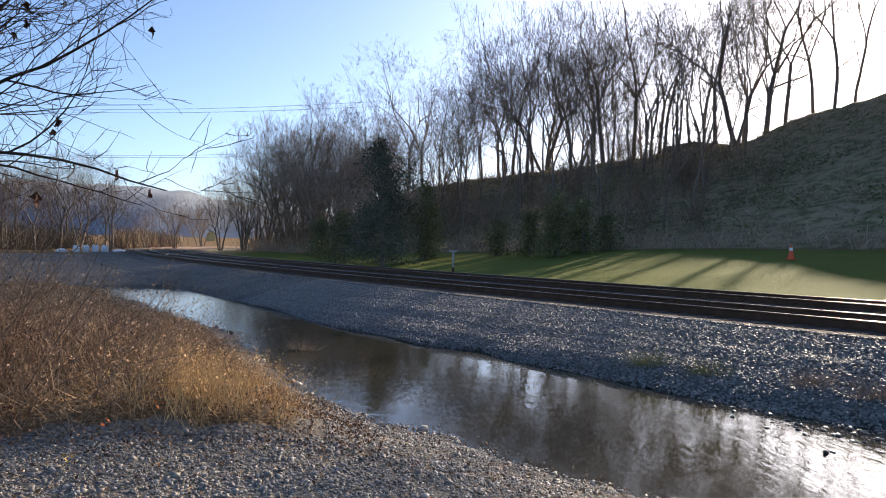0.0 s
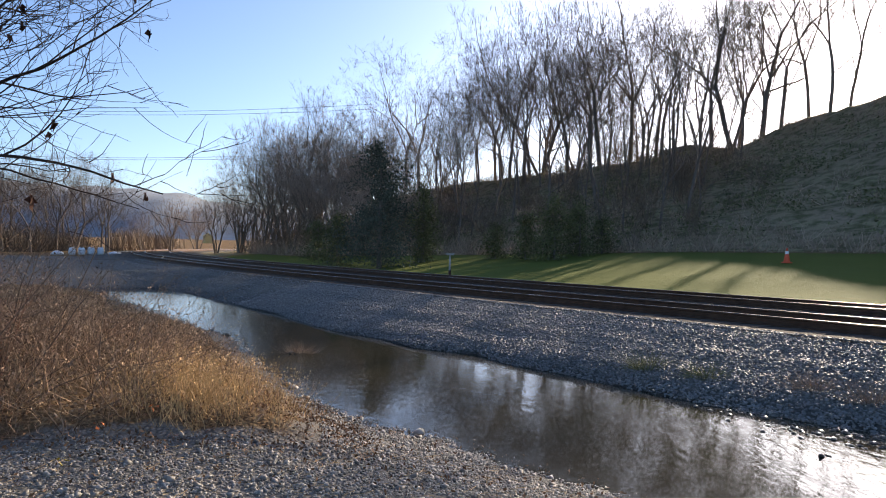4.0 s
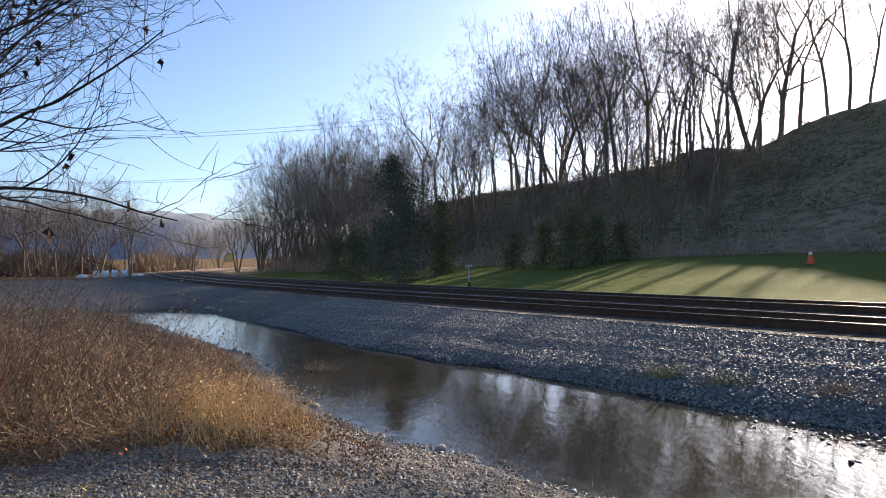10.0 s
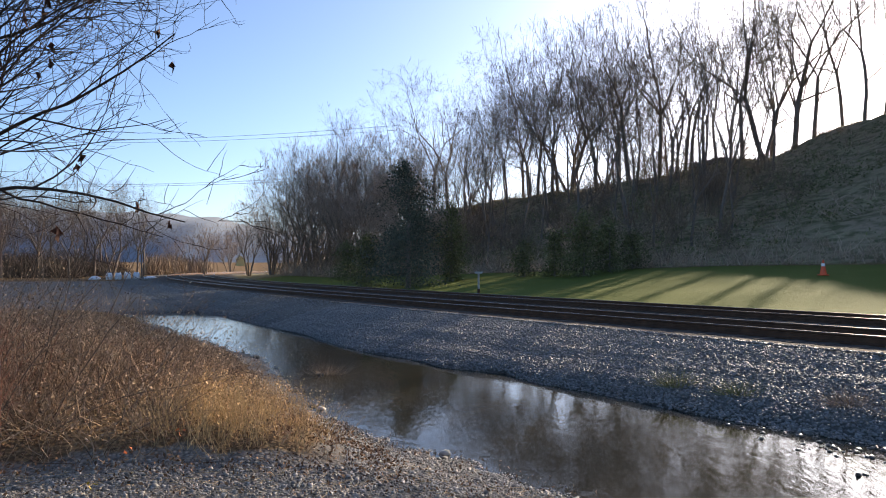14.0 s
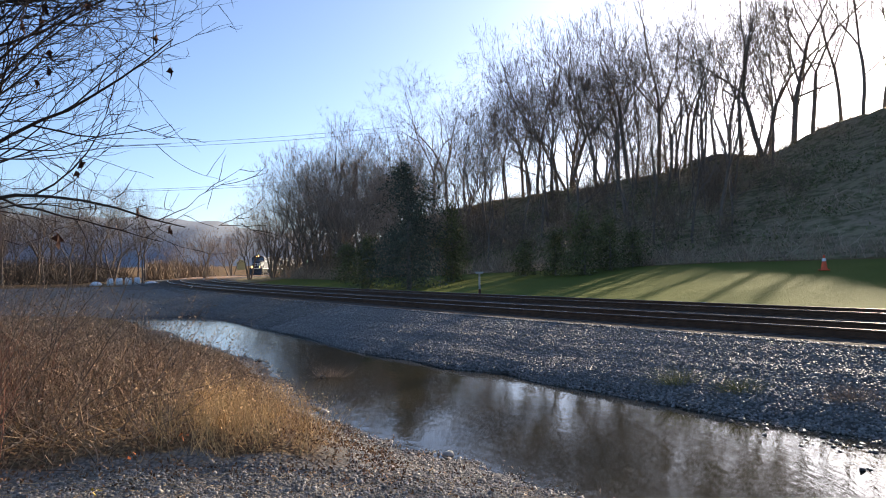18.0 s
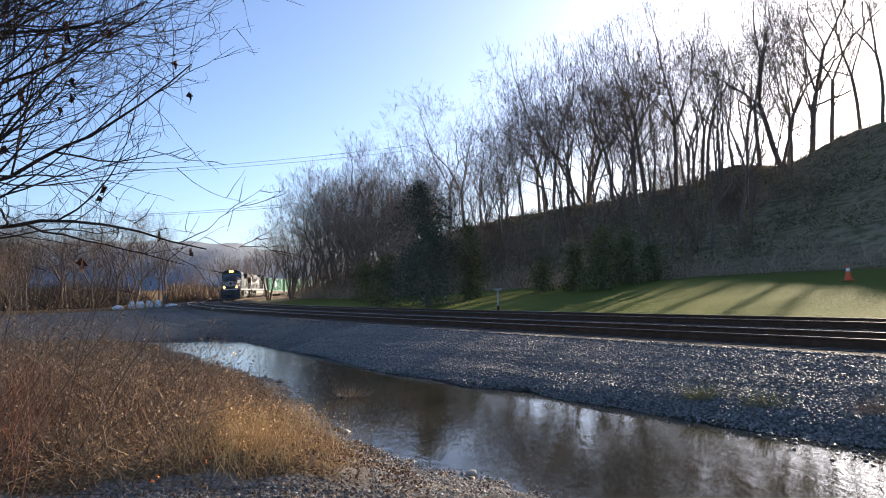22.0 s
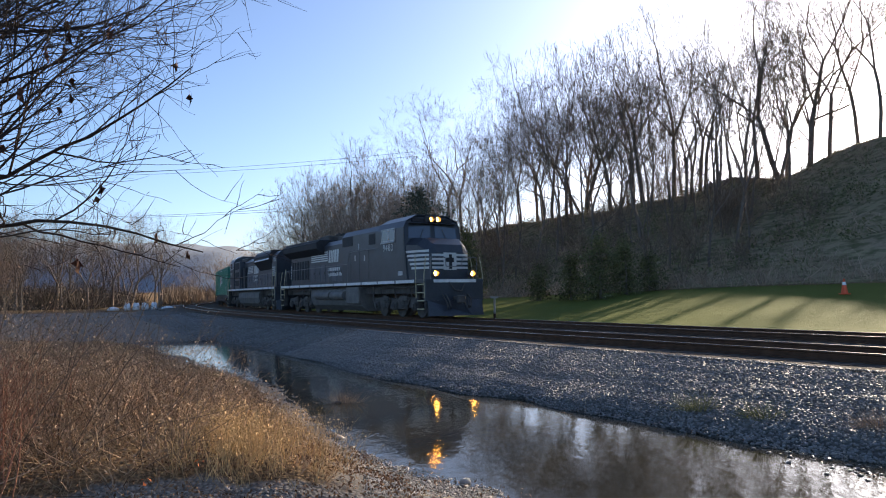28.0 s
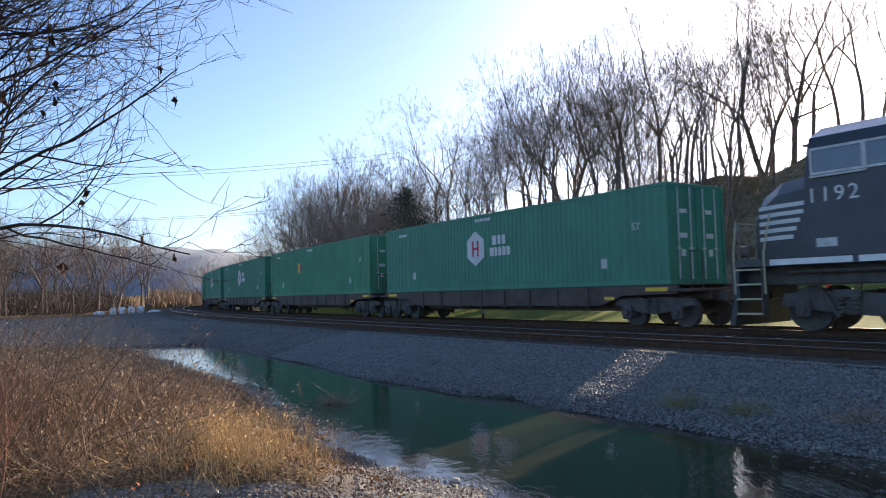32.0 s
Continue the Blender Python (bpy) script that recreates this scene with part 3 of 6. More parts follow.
def stand(kinds, places, rng, sink=0.1, view_capped=False, thin=False):
    """Sets copies of the kinds at places (x, y, kind, height in metres)."""
    for x, y, k, tall_ in places:
        side = 0.829 * x - 0.559 * y      # trees are left out along the sun's line to light bank and lawn
        if (view_capped or thin) and x > 18 and (-10.0 < side < 0.9 or -13.0 < side < 3.0 and rng.uniform() < 0.5):
            continue
        z = height(x, y) - sink
        # heights are cut to fit the skyline from the camera
        if view_capped:
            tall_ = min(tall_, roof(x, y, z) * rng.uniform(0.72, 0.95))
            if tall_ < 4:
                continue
        size = 1.07 * tall_ / kinds[k]["tall"]
        copy_thing(kinds[k], pose(x, y, z, 0, 0, rng.uniform(0, 360)) @ Matrix.Diagonal((size * rng.uniform(0.92, 1.08), size * rng.uniform(0.92, 1.08), size, 1)))


def drop(kinds):
    """Removes the patterns that copies were taken from."""
    for ob in kinds:
        for o in list(ob.children_recursive) + [ob]:
            bpy.data.objects.remove(o)


rng = np.random.default_rng(5)
tall = [bare_tree(10 + i, 22.0, 0.3 - 0.03 * i, TALL, (BARK, TWIG), "bare_tree", "tall bare grey deciduous tree on the wooded hillside", "tree", "trees on the hill", (rng.normal(0, 0.06), rng.normal(0, 0.06)), 1 + (i == 1)) for i in range(5)]
pole = [bare_tree(30 + i, 17.0, 0.15, POLE, (BARK, TWIG), "slender_tree", "slender bare tree with a high crown on the hillside", "tree", "trees on the hill", (rng.normal(0, 0.07), rng.normal(0, 0.07))) for i in range(4)]
bushy = [bare_tree(50 + i, 13.0, 0.17, BUSHY, (BARK_PALE, TWIG_PALE), "twiggy_tree", "broad twiggy bare tree with a rounded grey-brown crown", "tree", "trees by the bend", (0, 0), 4) for i in range(3)]
snag = [bare_tree(70 + i, 9.0, 0.2, SNAG, (BARK, BARK), "dead_snag", "broken dead tree trunk on the hillside", "tree", "dead trunks on the hill", (0.1 * (-1) ** i, 0.05)) for i in range(2)]
BUSHWOOD = material("dark_bush_stems", (0.19, 0.145, 0.105), 0.85, 0, 0.3, 2, rand=0.3, spec=0.12)
bush = [bare_tree(90 + i, 3.6, 0.04, BUSH, (BUSHWOOD, BUSHWOOD), "bush", "leafless brown bush on the hillside", "bush", "bushes on the hill", (0, 0), 5) for i in range(3)]
places = []
for i in range(330):
    s, d = rng.uniform(-38, 80), rng.uniform(9, 60)
    foot = np.interp(s, (-60, -5, 12, 30, 48, 80, 140), (21, 20.5, 19, 13.5, 8.5, 8, 9))
    if d < foot + 0.8 or (d - foot > 30 and rng.uniform() < 0.4):
        continue
    x, y, _ = line(s, d)
    places.append((x, y, int(rng.integers(3)), rng.uniform(1.8, 4.4)))
stand(bush, places, rng, thin=True)
# the large ones on the crest, fitted to the camera's view: x, y, kind, height
stand(tall, [(20.3, 95.4, 0, 24.5), (24.9, 92.2, 2, 25.5), (10.2, 104.0, 3, 25), (14.5, 101.5, 1, 24.5), (5.8, 107.8, 4, 20), (-3.9, 122.4, 0, 22), (-0.8, 112.0, 2, 17), (-6.3, 120.3, 3, 26), (18.1, 100.9, 4, 20), (33.7, 86.7, 2, 23), (38.4, 83.6, 0, 25), (40.8, 83.6, 3, 25), (31.4, 89.7, 4, 21), (29.1, 87.3, 2, 20), (35.0, 83.5, 1, 24)], rng)
stand(tall, [(23.4, 97.2, 4, 20), (11.7, 98.8, 2, 22), (38.3, 89.7, 0, 22), (28.2, 94.9, 3, 19), (3.1, 105.5, 3, 17), (8.6, 110.2, 2, 23), (66.0, 66.0, 2, 24), (70.0, 58.0, 3, 25), (-17.5, 100.0, 1, 21), (-11.5, 103.0, 4, 19)], rng)
places = []
for i in range(75):
    s, d = rng.uniform(-20, 105), rng.uniform(24, 72)
    if d > 44 and s < 10 or d < 30 and rng.uniform() < 0.5:
        continue
    x, y, _ = line(s, d)
    places.append((x, y, int(rng.integers(4)), rng.uniform(11, 21)))
stand(pole, places, rng, view_capped=True)
stand(pole, [(43.7, 83.2, 2, 23), (43.6, 78.2, 1, 23), (47.0, 80.2, 3, 22)], rng)
places = []
for i in range(9):
    s = rng.uniform(20, 96)
    x, y, _ = line(s, np.interp(s, (-60, 35, 60, 90, 130), (66, 63, 52, 41, 36)) + rng.uniform(-4, 10))
    places.append((x, y, int(rng.integers(5)), rng.uniform(17, 23)))
stand(tall, places, rng, view_capped=True)
# unseen trees, added out of view to shade the lawn and the ballast
places = []
for i in range(26):
    far, side = rng.uniform(62, 100), -2.6 + 17 * i / 25
    places.append((0.574 * far + 0.819 * side, 0.819 * far - 0.574 * side, int(rng.integers(5)), rng.uniform(20, 25)))
stand(tall, places, rng, thin=True)
places = []
for i in range(34):
    s = rng.uniform(-12, 45)
    x, y, _ = line(s, np.interp(s, (-60, -5, 12, 30, 48), (21, 20.5, 19, 13.5, 8.5)) + rng.uniform(6, 32))
    places.append((x, y, int(rng.integers(4)), rng.uniform(8, 12)))
stand(pole, places, rng, view_capped=True)
stand(snag, [(28.1, 89.7, 0, 10), (26.1, 90.3, 1, 8), (28.1, 91.8, 1, 10), (32.3, 87.2, 0, 9), (17.6, 96.5, 0, 9.5), (21.6, 95.0, 1, 15)], rng)
stand(bushy, [(-30.0, 104.3, 0, 13), (-33.4, 104.0, 1, 11), (-31.9, 116.7, 2, 13), (-23.3, 90.0, 2, 15), (-25.8, 104.4, 0, 16), (-19.5, 83.8, 1, 14), (-20.4, 93.3, 2, 16.5), (-15.4, 74.4, 1, 11), (-16.9, 87.9, 2, 15), (-18.6, 102.3, 2, 17), (-12.1, 71.5, 0, 10.5)], rng)
stand(bushy, [(-13.4, 85.0, 2, 14), (-14.6, 100.4, 0, 17), (-9.6, 72.9, 1, 10), (-11.5, 97.8, 1, 16.5), (-8.0, 76.6, 2, 11), (-9.6, 104.1, 0, 17), (-6.2, 81.8, 0, 12), (-9.6, 66.0, 1, 7.5), (-7.2, 63.5, 0, 6.5), (-5.2, 70.0, 2, 8.5), (-2.4, 62.0, 1, 7), (-26.5, 92.0, 1, 11)], rng)
places = []
for i in range(14):
    x, y, _ = line(rng.uniform(62, 125), rng.uniform(16, 34))
    places.append((x, y, int(rng.integers(3)), rng.uniform(9, 14)))
stand(bushy, places, rng, view_capped=True)
# a wood at the end of the lot, across the line of the bend, and single trees by the far field
places = []
for i in range(34):
    turn, far = radians(rng.uniform(-40, -25.2)), rng.uniform(94, 135)
    places.append((far * math.sin(turn), far * math.cos(turn), int(rng.integers(5)), rng.uniform(9, 14.5) * far / 110))
stand(tall, places, rng)
places = [(-64 + rng.uniform(-14, 10), 70 + rng.uniform(-8, 16), int(rng.integers(3)), rng.uniform(6, 9)) for i in range(12)]
places += [(-47.0, 122, 1, 9.5), (-53, 124, 0, 7.5), (-66, 190, 2, 12), (-72, 205, 0, 12)]
stand(bushy, places, rng)
drop(tall + pole + bushy + snag + bush)


def ribbons(base, tip, width, rng, bend=0.3, name="blades", mat=None, pieces=3):
    """Curved blades from base to tip points, as one mesh."""
    n = len(base)
    t = np.linspace(0, 1, pieces + 1)[None, :, None]
    w = tip - base
    side = np.cross(w, rng.normal(0, 1, (n, 3)))
    side /= np.linalg.norm(side, axis=1)[:, None] + 1e-9
    sag = rng.normal(0, bend, (n, 3)) * np.linalg.norm(w, axis=1)[:, None]
    sag[:, 2] = -np.abs(sag[:, 2]) * 0.4
    mid = base[:, None] + w[:, None] * t + sag[:, None] * (t * (1 - t)) * 2
    half = side[:, None] * (np.asarray(width)[:, None, None] * (1 - 0.85 * t))
    v = np.stack([mid - half, mid + half], 2).reshape(-1, 3)
    k = (pieces + 1) * 2
    q = np.array([(2 * i, 2 * i + 1, 2 * i + 3, 2 * i + 2) for i in range(pieces)])
    f = (np.arange(n)[:, None, None] * k + q[None]).reshape(-1, 4)
    return v, f


def stuff(name, chunks, mat, label, category):
    vs, fs, o = [], [], 0
    for v, f in chunks:
        vs.append(v)
        fs.append(f + o)
        o += len(v)
    return tagged(new(name, raw_mesh(name, np.concatenate(vs), np.concatenate(fs), mat)), label, category, kind="stuff")


def flakes(p, size, rng):
    """Small bent leaves scattered at points."""
    n = len(p)
    a, b = rng.normal(0, 1, (n, 3)), rng.normal(0, 1, (n, 3))
    a /= np.linalg.norm(a, axis=1)[:, None]
    b -= a * (a * b).sum(1)[:, None]
    b /= np.linalg.norm(b, axis=1)[:, None]
    s = np.asarray(size)[:, None]
    c = np.cross(a, b) * s * 0.25
    v = np.stack([p - a * s, p + b * s * 0.5 + c, p + a * s, p - b * s * 0.5 + c], 1).reshape(-1, 3)
    return v, (np.arange(n)[:, None] * 4 + np.arange(4)[None])


def scatter(n, box, rng, test):
    """Random points of the plan in box (x0, x1, y0, y1) that pass test."""
    p = np.column_stack([rng.uniform(box[0], box[1], n), rng.uniform(box[2], box[3], n)])
    return p[test(p)]


# undergrowth on the hillside: brown brush, olive evergreen patches
rng = np.random.default_rng(8)


def hillside(n, s0, s1, d0, d1):
    s, d = rng.uniform(s0, s1, n), rng.uniform(d0, d1, n)
    foot = np.interp(s, (-60, -5, 12, 30, 48, 80, 140), (21, 20.5, 19, 13.5, 8.5, 8, 9))
    k = d > foot + rng.normal(0.6, 0.5, n)
    xy = np.column_stack(line(s[k], d[k])[:2])
    z = land(xy)[0]
    return np.column_stack([xy, z])


c = hillside(3600, -75, 115, 8, 66)
s = rng.uniform(-70, 75, 900)
foot = np.interp(s, (-60, -5, 12, 30, 48, 80, 140), (21, 20.5, 19, 13.5, 8.5, 8, 9))
belt = np.column_stack(line(s, foot + rng.exponential(1.2, len(s)))[:2])
c = np.concatenate([c, np.column_stack([belt, land(belt)[0]])])
lot = np.column_stack([rng.uniform(-92, -42, 2400), rng.uniform(84, 125, 2400)])
lot = lot[np.arctan2(lot[:, 0], lot[:, 1]) < radians(-24.8)]
lot = lot[(rail_space(lot)[1] < -16)]
# brush is thinned on the same strip to let sunlight through
lane = 0.829 * c[:, 0] - 0.559 * c[:, 1]
c = c[(lane < -8) | (lane > -3.5) | (rng.uniform(0, 1, len(c)) < 0.65)]
tall_ = rng.uniform(0.5, 1.9, len(c)) * np.where((c[:, 0] > 4) & (np.hypot(c[:, 0], c[:, 1]) < 72), 0.8, 1.0)
chunks = []
for k in range(9):
    w = rng.normal(0, 0.45, (len(c), 3)) * tall_[:, None]
    w[:, 2] = tall_ * rng.uniform(0.6, 1.1, len(c))
    b = c + rng.normal(0, 0.3, c.shape) * (1, 1, 0)
    chunks.append(ribbons(b, b + w, rng.uniform(0.012, 0.03, len(c)), rng, 0.25))
stuff("underbrush", chunks, BRUSH, "tangled brown winter brush on the hillside", "underbrush")
c = np.column_stack([lot, land(lot)[0]])
chunks = []
for k in range(8):
    w = rng.normal(0, 1.1, c.shape)
    w[:, 2] = rng.uniform(0.8, 4.2, len(c))
    b = c + rng.normal(0, 0.4, c.shape) * (1, 1, 0)
    chunks.append(ribbons(b, b + w, rng.uniform(0.02, 0.05, len(c)), rng, 0.4))
stuff("thicket", chunks, material("dark_thicket_stems", (0.09, 0.072, 0.056), 0.85, 0, 0.35, 0.8, rand=0.35, spec=0.12), "dark leafless thicket under the trees behind the lot", "thicket")
c = hillside(2300, -75, 110, 8, 58)
patch = wobble(c[:, 0], c[:, 1], 0.23, 4) > rng.uniform(-0.25, 0.35, len(c))
c = c[patch]
chunks = []
for k in range(46):
    r = rng.normal(0, 1, (len(c), 3)) * (0.75, 0.75, 0.4)
    p = c + r + (0, 0, 0.45)
    chunks.append(flakes(p, rng.uniform(0.07, 0.16, len(c)), rng))
stuff("evergreen_undergrowth", chunks, IVY, "olive evergreen bushes and vines under the trees", "undergrowth")


def conifer(x, y, tall, wide, seed, name, label, mat=NEEDLE, bare=0.05):
    """trunk, whorls of drooping boughs, and needle sprays along them."""
    rg = np.random.default_rng(seed)
    z0 = height(x, y)
    tree = thing(name, label, "tree", m=pose(x, y, z0))
    part("trunk", Shape().rod((0, 0, -0.2), (0, 0, tall * 0.96), tall * 0.022, 0.02, 7), BARK, tree)
    lines, ps = [], []
    for i in range(int(tall * 12)):
        t = bare + (1 - bare) * (i + rg.uniform(0, 1)) / (tall * 12)
        a = rg.uniform(0, 6.3)
        lobe = 0.72 + 0.28 * math.sin(2 * a + 5 * t + seed) + 0.22 * math.sin(17 * t + 3 * a)
        reach = wide * min(1.0, 1.3 * (1 - t)) ** 0.6 * min(1, 0.6 + 1.6 * t) * rg.uniform(0.35, 1.2) * lobe + 0.12
        u = np.array((math.cos(a), math.sin(a), 0))
        pts = [np.array((0, 0, tall * t)) + u * reach * f + np.array((0, 0, 0.25 * reach * f - 0.42 * reach * f * f)) for f in (0, 0.35, 0.7, 1)]
        lines.append((pts, (0.03, 0.02, 0.012, 0.005)))
        n = int(26 + 80 * reach)
        f = rg.uniform(0.2, 1.05, n) ** 0.8
        b = np.array((0, 0, tall * t)) + u[None] * (reach * f)[:, None] + np.column_stack([np.zeros(n), np.zeros(n), 0.25 * reach * f - 0.42 * reach * f * f])
        ps.append(b + rg.normal(0, 0.34, (n, 3)) * (1, 1, 0.9) * (0.5 + 0.3 * reach))
    ob = new("branchwork", tubes(lines, "branchwork", BARK, 3))
    ob.parent = tree
    ob["kind"] = "stuff"
    p = np.concatenate(ps)
    v, fc = flakes(p, rg.uniform(0.04, 0.1, len(p)), rg)
    ob = new("crown", raw_mesh("crown", v, fc, mat))
    ob.parent = tree
    return tree


conifer(-3.9, 44.2, 8.0, 4.2, 3, "conifer", "dark green conifer standing at the lawn's edge")
conifer(-1.2, 47.0, 5.2, 1.5, 4, "evergreen_shrub", "yellowish green evergreen shrub beside the conifer", IVY, 0.0)
conifer(6.9, 42.2, 3.9, 1.6, 5, "evergreen_shrub", "dark olive evergreen bush at the foot of the hill", IVY, 0.0)
conifer(-10.2, 58.0, 3.2, 1.9, 6, "evergreen_shrub", "olive evergreen bush beside the railway", IVY, 0.0)
conifer(5.3, 43.5, 2.9, 1.4, 7, "evergreen_shrub", "dark olive evergreen bush at the foot of the hill", IVY, 0.0)

conifer(8.7, 43.5, 3.3, 1.5, 9, "evergreen_shrub", "olive evergreen bush at the foot of the hill", IVY, 0.0)
conifer(10.3, 44.4, 2.4, 1.4, 10, "evergreen_shrub", "low olive evergreen bush at the foot of the hill", IVY, 0.0)
conifer(3.6, 45.5, 2.3, 1.3, 11, "evergreen_shrub", "low olive evergreen bush at the foot of the hill", IVY, 0.0)
conifer(-6.9, 46.5, 3.6, 2.0, 8, "evergreen_shrub", "olive evergreen bush beside the conifer", IVY, 0.0)

# tan reeds and hedge at the far field, seen past the bend
rng = np.random.default_rng(9)
p = np.column_stack([rng.uniform(-95, -38, 5200), rng.uniform(120, 165, 5200)])
s_, d_ = rail_space(p)
p = p[((d_ < -9) | (d_ > 9)) & (np.arctan2(p[:, 0], p[:, 1]) > radians(-25.4))]
b = np.column_stack([p, land(p)[0] - 0.1])
tp = b + rng.normal(0, 0.35, b.shape) + np.column_stack([np.zeros(len(b)), np.zeros(len(b)), rng.uniform(1.5, 4.2, len(b))])
stuff("reeds", [ribbons(b + rng.normal(0, 0.5, b.shape) * (1, 1, 0), tp + rng.normal(0, 0.5, b.shape), np.full(len(b), 0.07), rng, 0.2) for _ in range(3)], REED, "tall tan reeds and hedge by the far field", "reeds")

# ---- the near bank: shrub, weeds, dry grass, leaf litter ----
def weed_height(p):
    x, y = p[:, 0], p[:, 1]
    far = step(13, 8, y)
    return 0.12 + 0.13 * far + 1.3 * np.exp(-((x + 5.7) ** 2 + (y - 7.2) ** 2) / 4.6) + (0.2 * step(-1.2, -3.5, x) + 0.4 * step(-5, -8, x)) * far + (0.14 * wobble(x, y, 2.6) + 0.16 * wobble(x, y, 8.5, 3)) * (0.4 + 0.6 * far)


rng = np.random.default_rng(21)
chunks, tufts = [], []
p = scatter(60000, (-9, 0.2, 4.6, 24), rng, lambda p: weed_depth(p) > rng.normal(0.1, 0.12, len(p)))
keep = rng.uniform(0, 1, len(p)) < np.clip(9 / np.hypot(p[:, 0], p[:, 1]), 0.3, 1) * (0.55 + 0.5 * wobble(p[:, 0], p[:, 1], 3.1, 5) + 0.5 * wobble(p[:, 0], p[:, 1], 7.3, 1))
p = p[keep]
h = weed_height(p) * rng.uniform(0.4, 1.15, len(p)) * (0.3 + 0.7 * step(0.0, 1.1, weed_depth(p)))
b = np.column_stack([p, land(p)[0] - 0.02])
golden = np.exp(-((p[:, 0] + 2.05) ** 2 / 0.4 + (p[:, 1] - 6.5) ** 2 / 0.7)) > rng.uniform(0.1, 0.75, len(p))
lean = (rng.normal(0, 0.42, (len(p), 3)) + 0.4 * np.column_stack([wobble(p[:, 0], p[:, 1], 4.3, 2), wobble(p[:, 0], p[:, 1], 4.9, 6), np.zeros(len(p))])) * h[:, None]
lean[:, 2] = h
v, f = ribbons(b[~golden], (b + lean)[~golden], rng.uniform(0.0018, 0.0055, (~golden).sum()), rng, 0.4)
stuff("dry_weeds", [(v, f)], WEED, "dense rust-brown dead weeds on the creek bank", "weeds")
# feathery heads and side leaves along the weeds
inner = ~golden & (weed_depth(p) > 0.4)
q = b[inner]
l = lean[inner]
heads = []
for k in range(5):
    t = rng.uniform(0.45, 1.02, len(q))[:, None]
    heads.append(flakes(q + l * t + rng.normal(0, 0.03, q.shape), rng.uniform(0.007, 0.021, len(q)), rng))
stuff("weed_heads", heads, material("faded_seed_heads", (0.24, 0.14, 0.085), 0.85, 0, 0.3, 0.9, second=(0.5, 0.36, 0.22), rand=0.65), "withered leaves and seed heads of the dead weeds", "weeds")
g = b[golden]
gl = []
for k in range(4):
    o = g + rng.normal(0, 0.05, g.shape) * (1, 1, 0)
    w = rng.normal(0, 0.12, g.shape)
    w[:, 2] = rng.uniform(0.25, 0.52, len(g))
    gl.append(ribbons(o, o + w, rng.uniform(0.0014, 0.003, len(g)), rng, 0.15))
    gl.append(flakes(o + w * rng.uniform(0.7, 1.0, (len(g), 1)), rng.uniform(0.008, 0.018, len(g)), rng))
stuff("golden_grass", gl, STRAW, "patch of sunlit golden dry grass on the creek bank", "grass")
# leaf litter
p = scatter(15000, (-6, 1.5, 3.6, 9), rng, lambda p: (weed_depth(p) > -0.9 - rng.exponential(0.3, len(p))) & (weed_depth(p) < 0.9))
p = p[rng.uniform(0, 1, len(p)) < np.where(weed_depth(p) > -0.15, 1.0, 0.22)]
stuff("leaf_litter", [flakes(np.column_stack([p, land(p)[0] + 0.02 + rng.uniform(0, 0.05, len(p))]), rng.uniform(0.009, 0.024, len(p)), rng)], LITTER, "fallen brown and orange leaves along the gravel's edge", "leaves")
# straws lying on the gravel
p = scatter(3200, (-4, 2.5, 3.2, 6.2), rng, lambda p: (weed_depth(p) < 0) & (seg_dist(p, BANK_NEAR) > 0.4))
b = np.column_stack([p, land(p)[0] + 0.012])
w = rng.normal(0, 0.09, b.shape) * (1, 1, 0.08)
stuff("dead_straw", [ribbons(b, b + w, np.full(len(b), 0.0017), rng, 0.2)], STRAW, "dry straws and stems lying on the gravel", "straw")

# brighter single leaves
for i, (x, y, z, mat, lab) in enumerate(((-2.45, 4.95, 0.25, ORANGE_LEAF, "bright orange fallen leaf caught in the weeds"), (-2.62, 4.8, 0.05, material("yellow_leaf", (0.5, 0.36, 0.03), 0.6), "yellow leaf low in the weeds"), (-2.2, 5.3, 0.3, ORANGE_LEAF, "orange leaf caught in the weeds"))):
    z0 = height(x, y)
    v, f = flakes(np.array([(0, 0, 0), (0.03, 0.01, 0.025), (-0.02, 0.0, 0.03)], float), np.array((0.028, 0.024, 0.02)), rng)
    ob = new("fallen_leaf", raw_mesh("fallen_leaf", v, f, mat))
    ob.location = (x, y, z0 + z)
    tagged(ob, lab, "leaf")


def shrub(name, label, stems, spec, seed, thin, mat, sides=(6, 4, 3, 3)):
    """stems: root (x, y), way, length, radius."""
    rg = np.random.default_rng(seed)
    ob = thing(name, label, "shrub")
    tips = []
    twigs = []
    for x, y, wx, wy, wz, length, radius in stems:
        out = [[] for _ in spec]
        grow(rg, (x, y, height(x, y) - 0.05), (wx, wy, wz), length, radius, 0, spec, out, thin)
        stem = new("stem", tubes(out[0], "stem", mat, sides[0]))
        stem.parent = ob
        branch = new("branchwork", tubes(out[1], "branchwork", mat, sides[1]))
        branch.parent = stem
        branch["kind"] = "stuff"
        twigs += [l for lv in out[2:] for l in lv]
    tw = new("brushwood", tubes(twigs, "brushwood", mat, 3))
    tw.parent = ob
    tw["kind"] = "stuff"
    return ob, twigs


REDTWIG = material("reddish_twigs", (0.3, 0.14, 0.085), 0.75, 0, 0.3, 2, rand=0.3, spec=0.12)
PALE_STEM = material("grey_brown_stems", (0.19, 0.14, 0.1), 0.8, 0, 0.3, 6, rand=0.3, spec=0.12)
BOUGH = ((9, 0.12, 0.012, 7, 0.2, 36, 0.62), (8, 0.13, 0.04, 4, 0.12, 42, 0.6), (7, 0.16, 0.06, 1.8, 0.15, 48, 0.55), (5, 0.17, 0.06, 0, 0, 0, 0))
rg = np.random.default_rng(77)
near_shrub = thing("shrub", "large leafless dark shrub with curled dead leaves on the bank", "shrub")
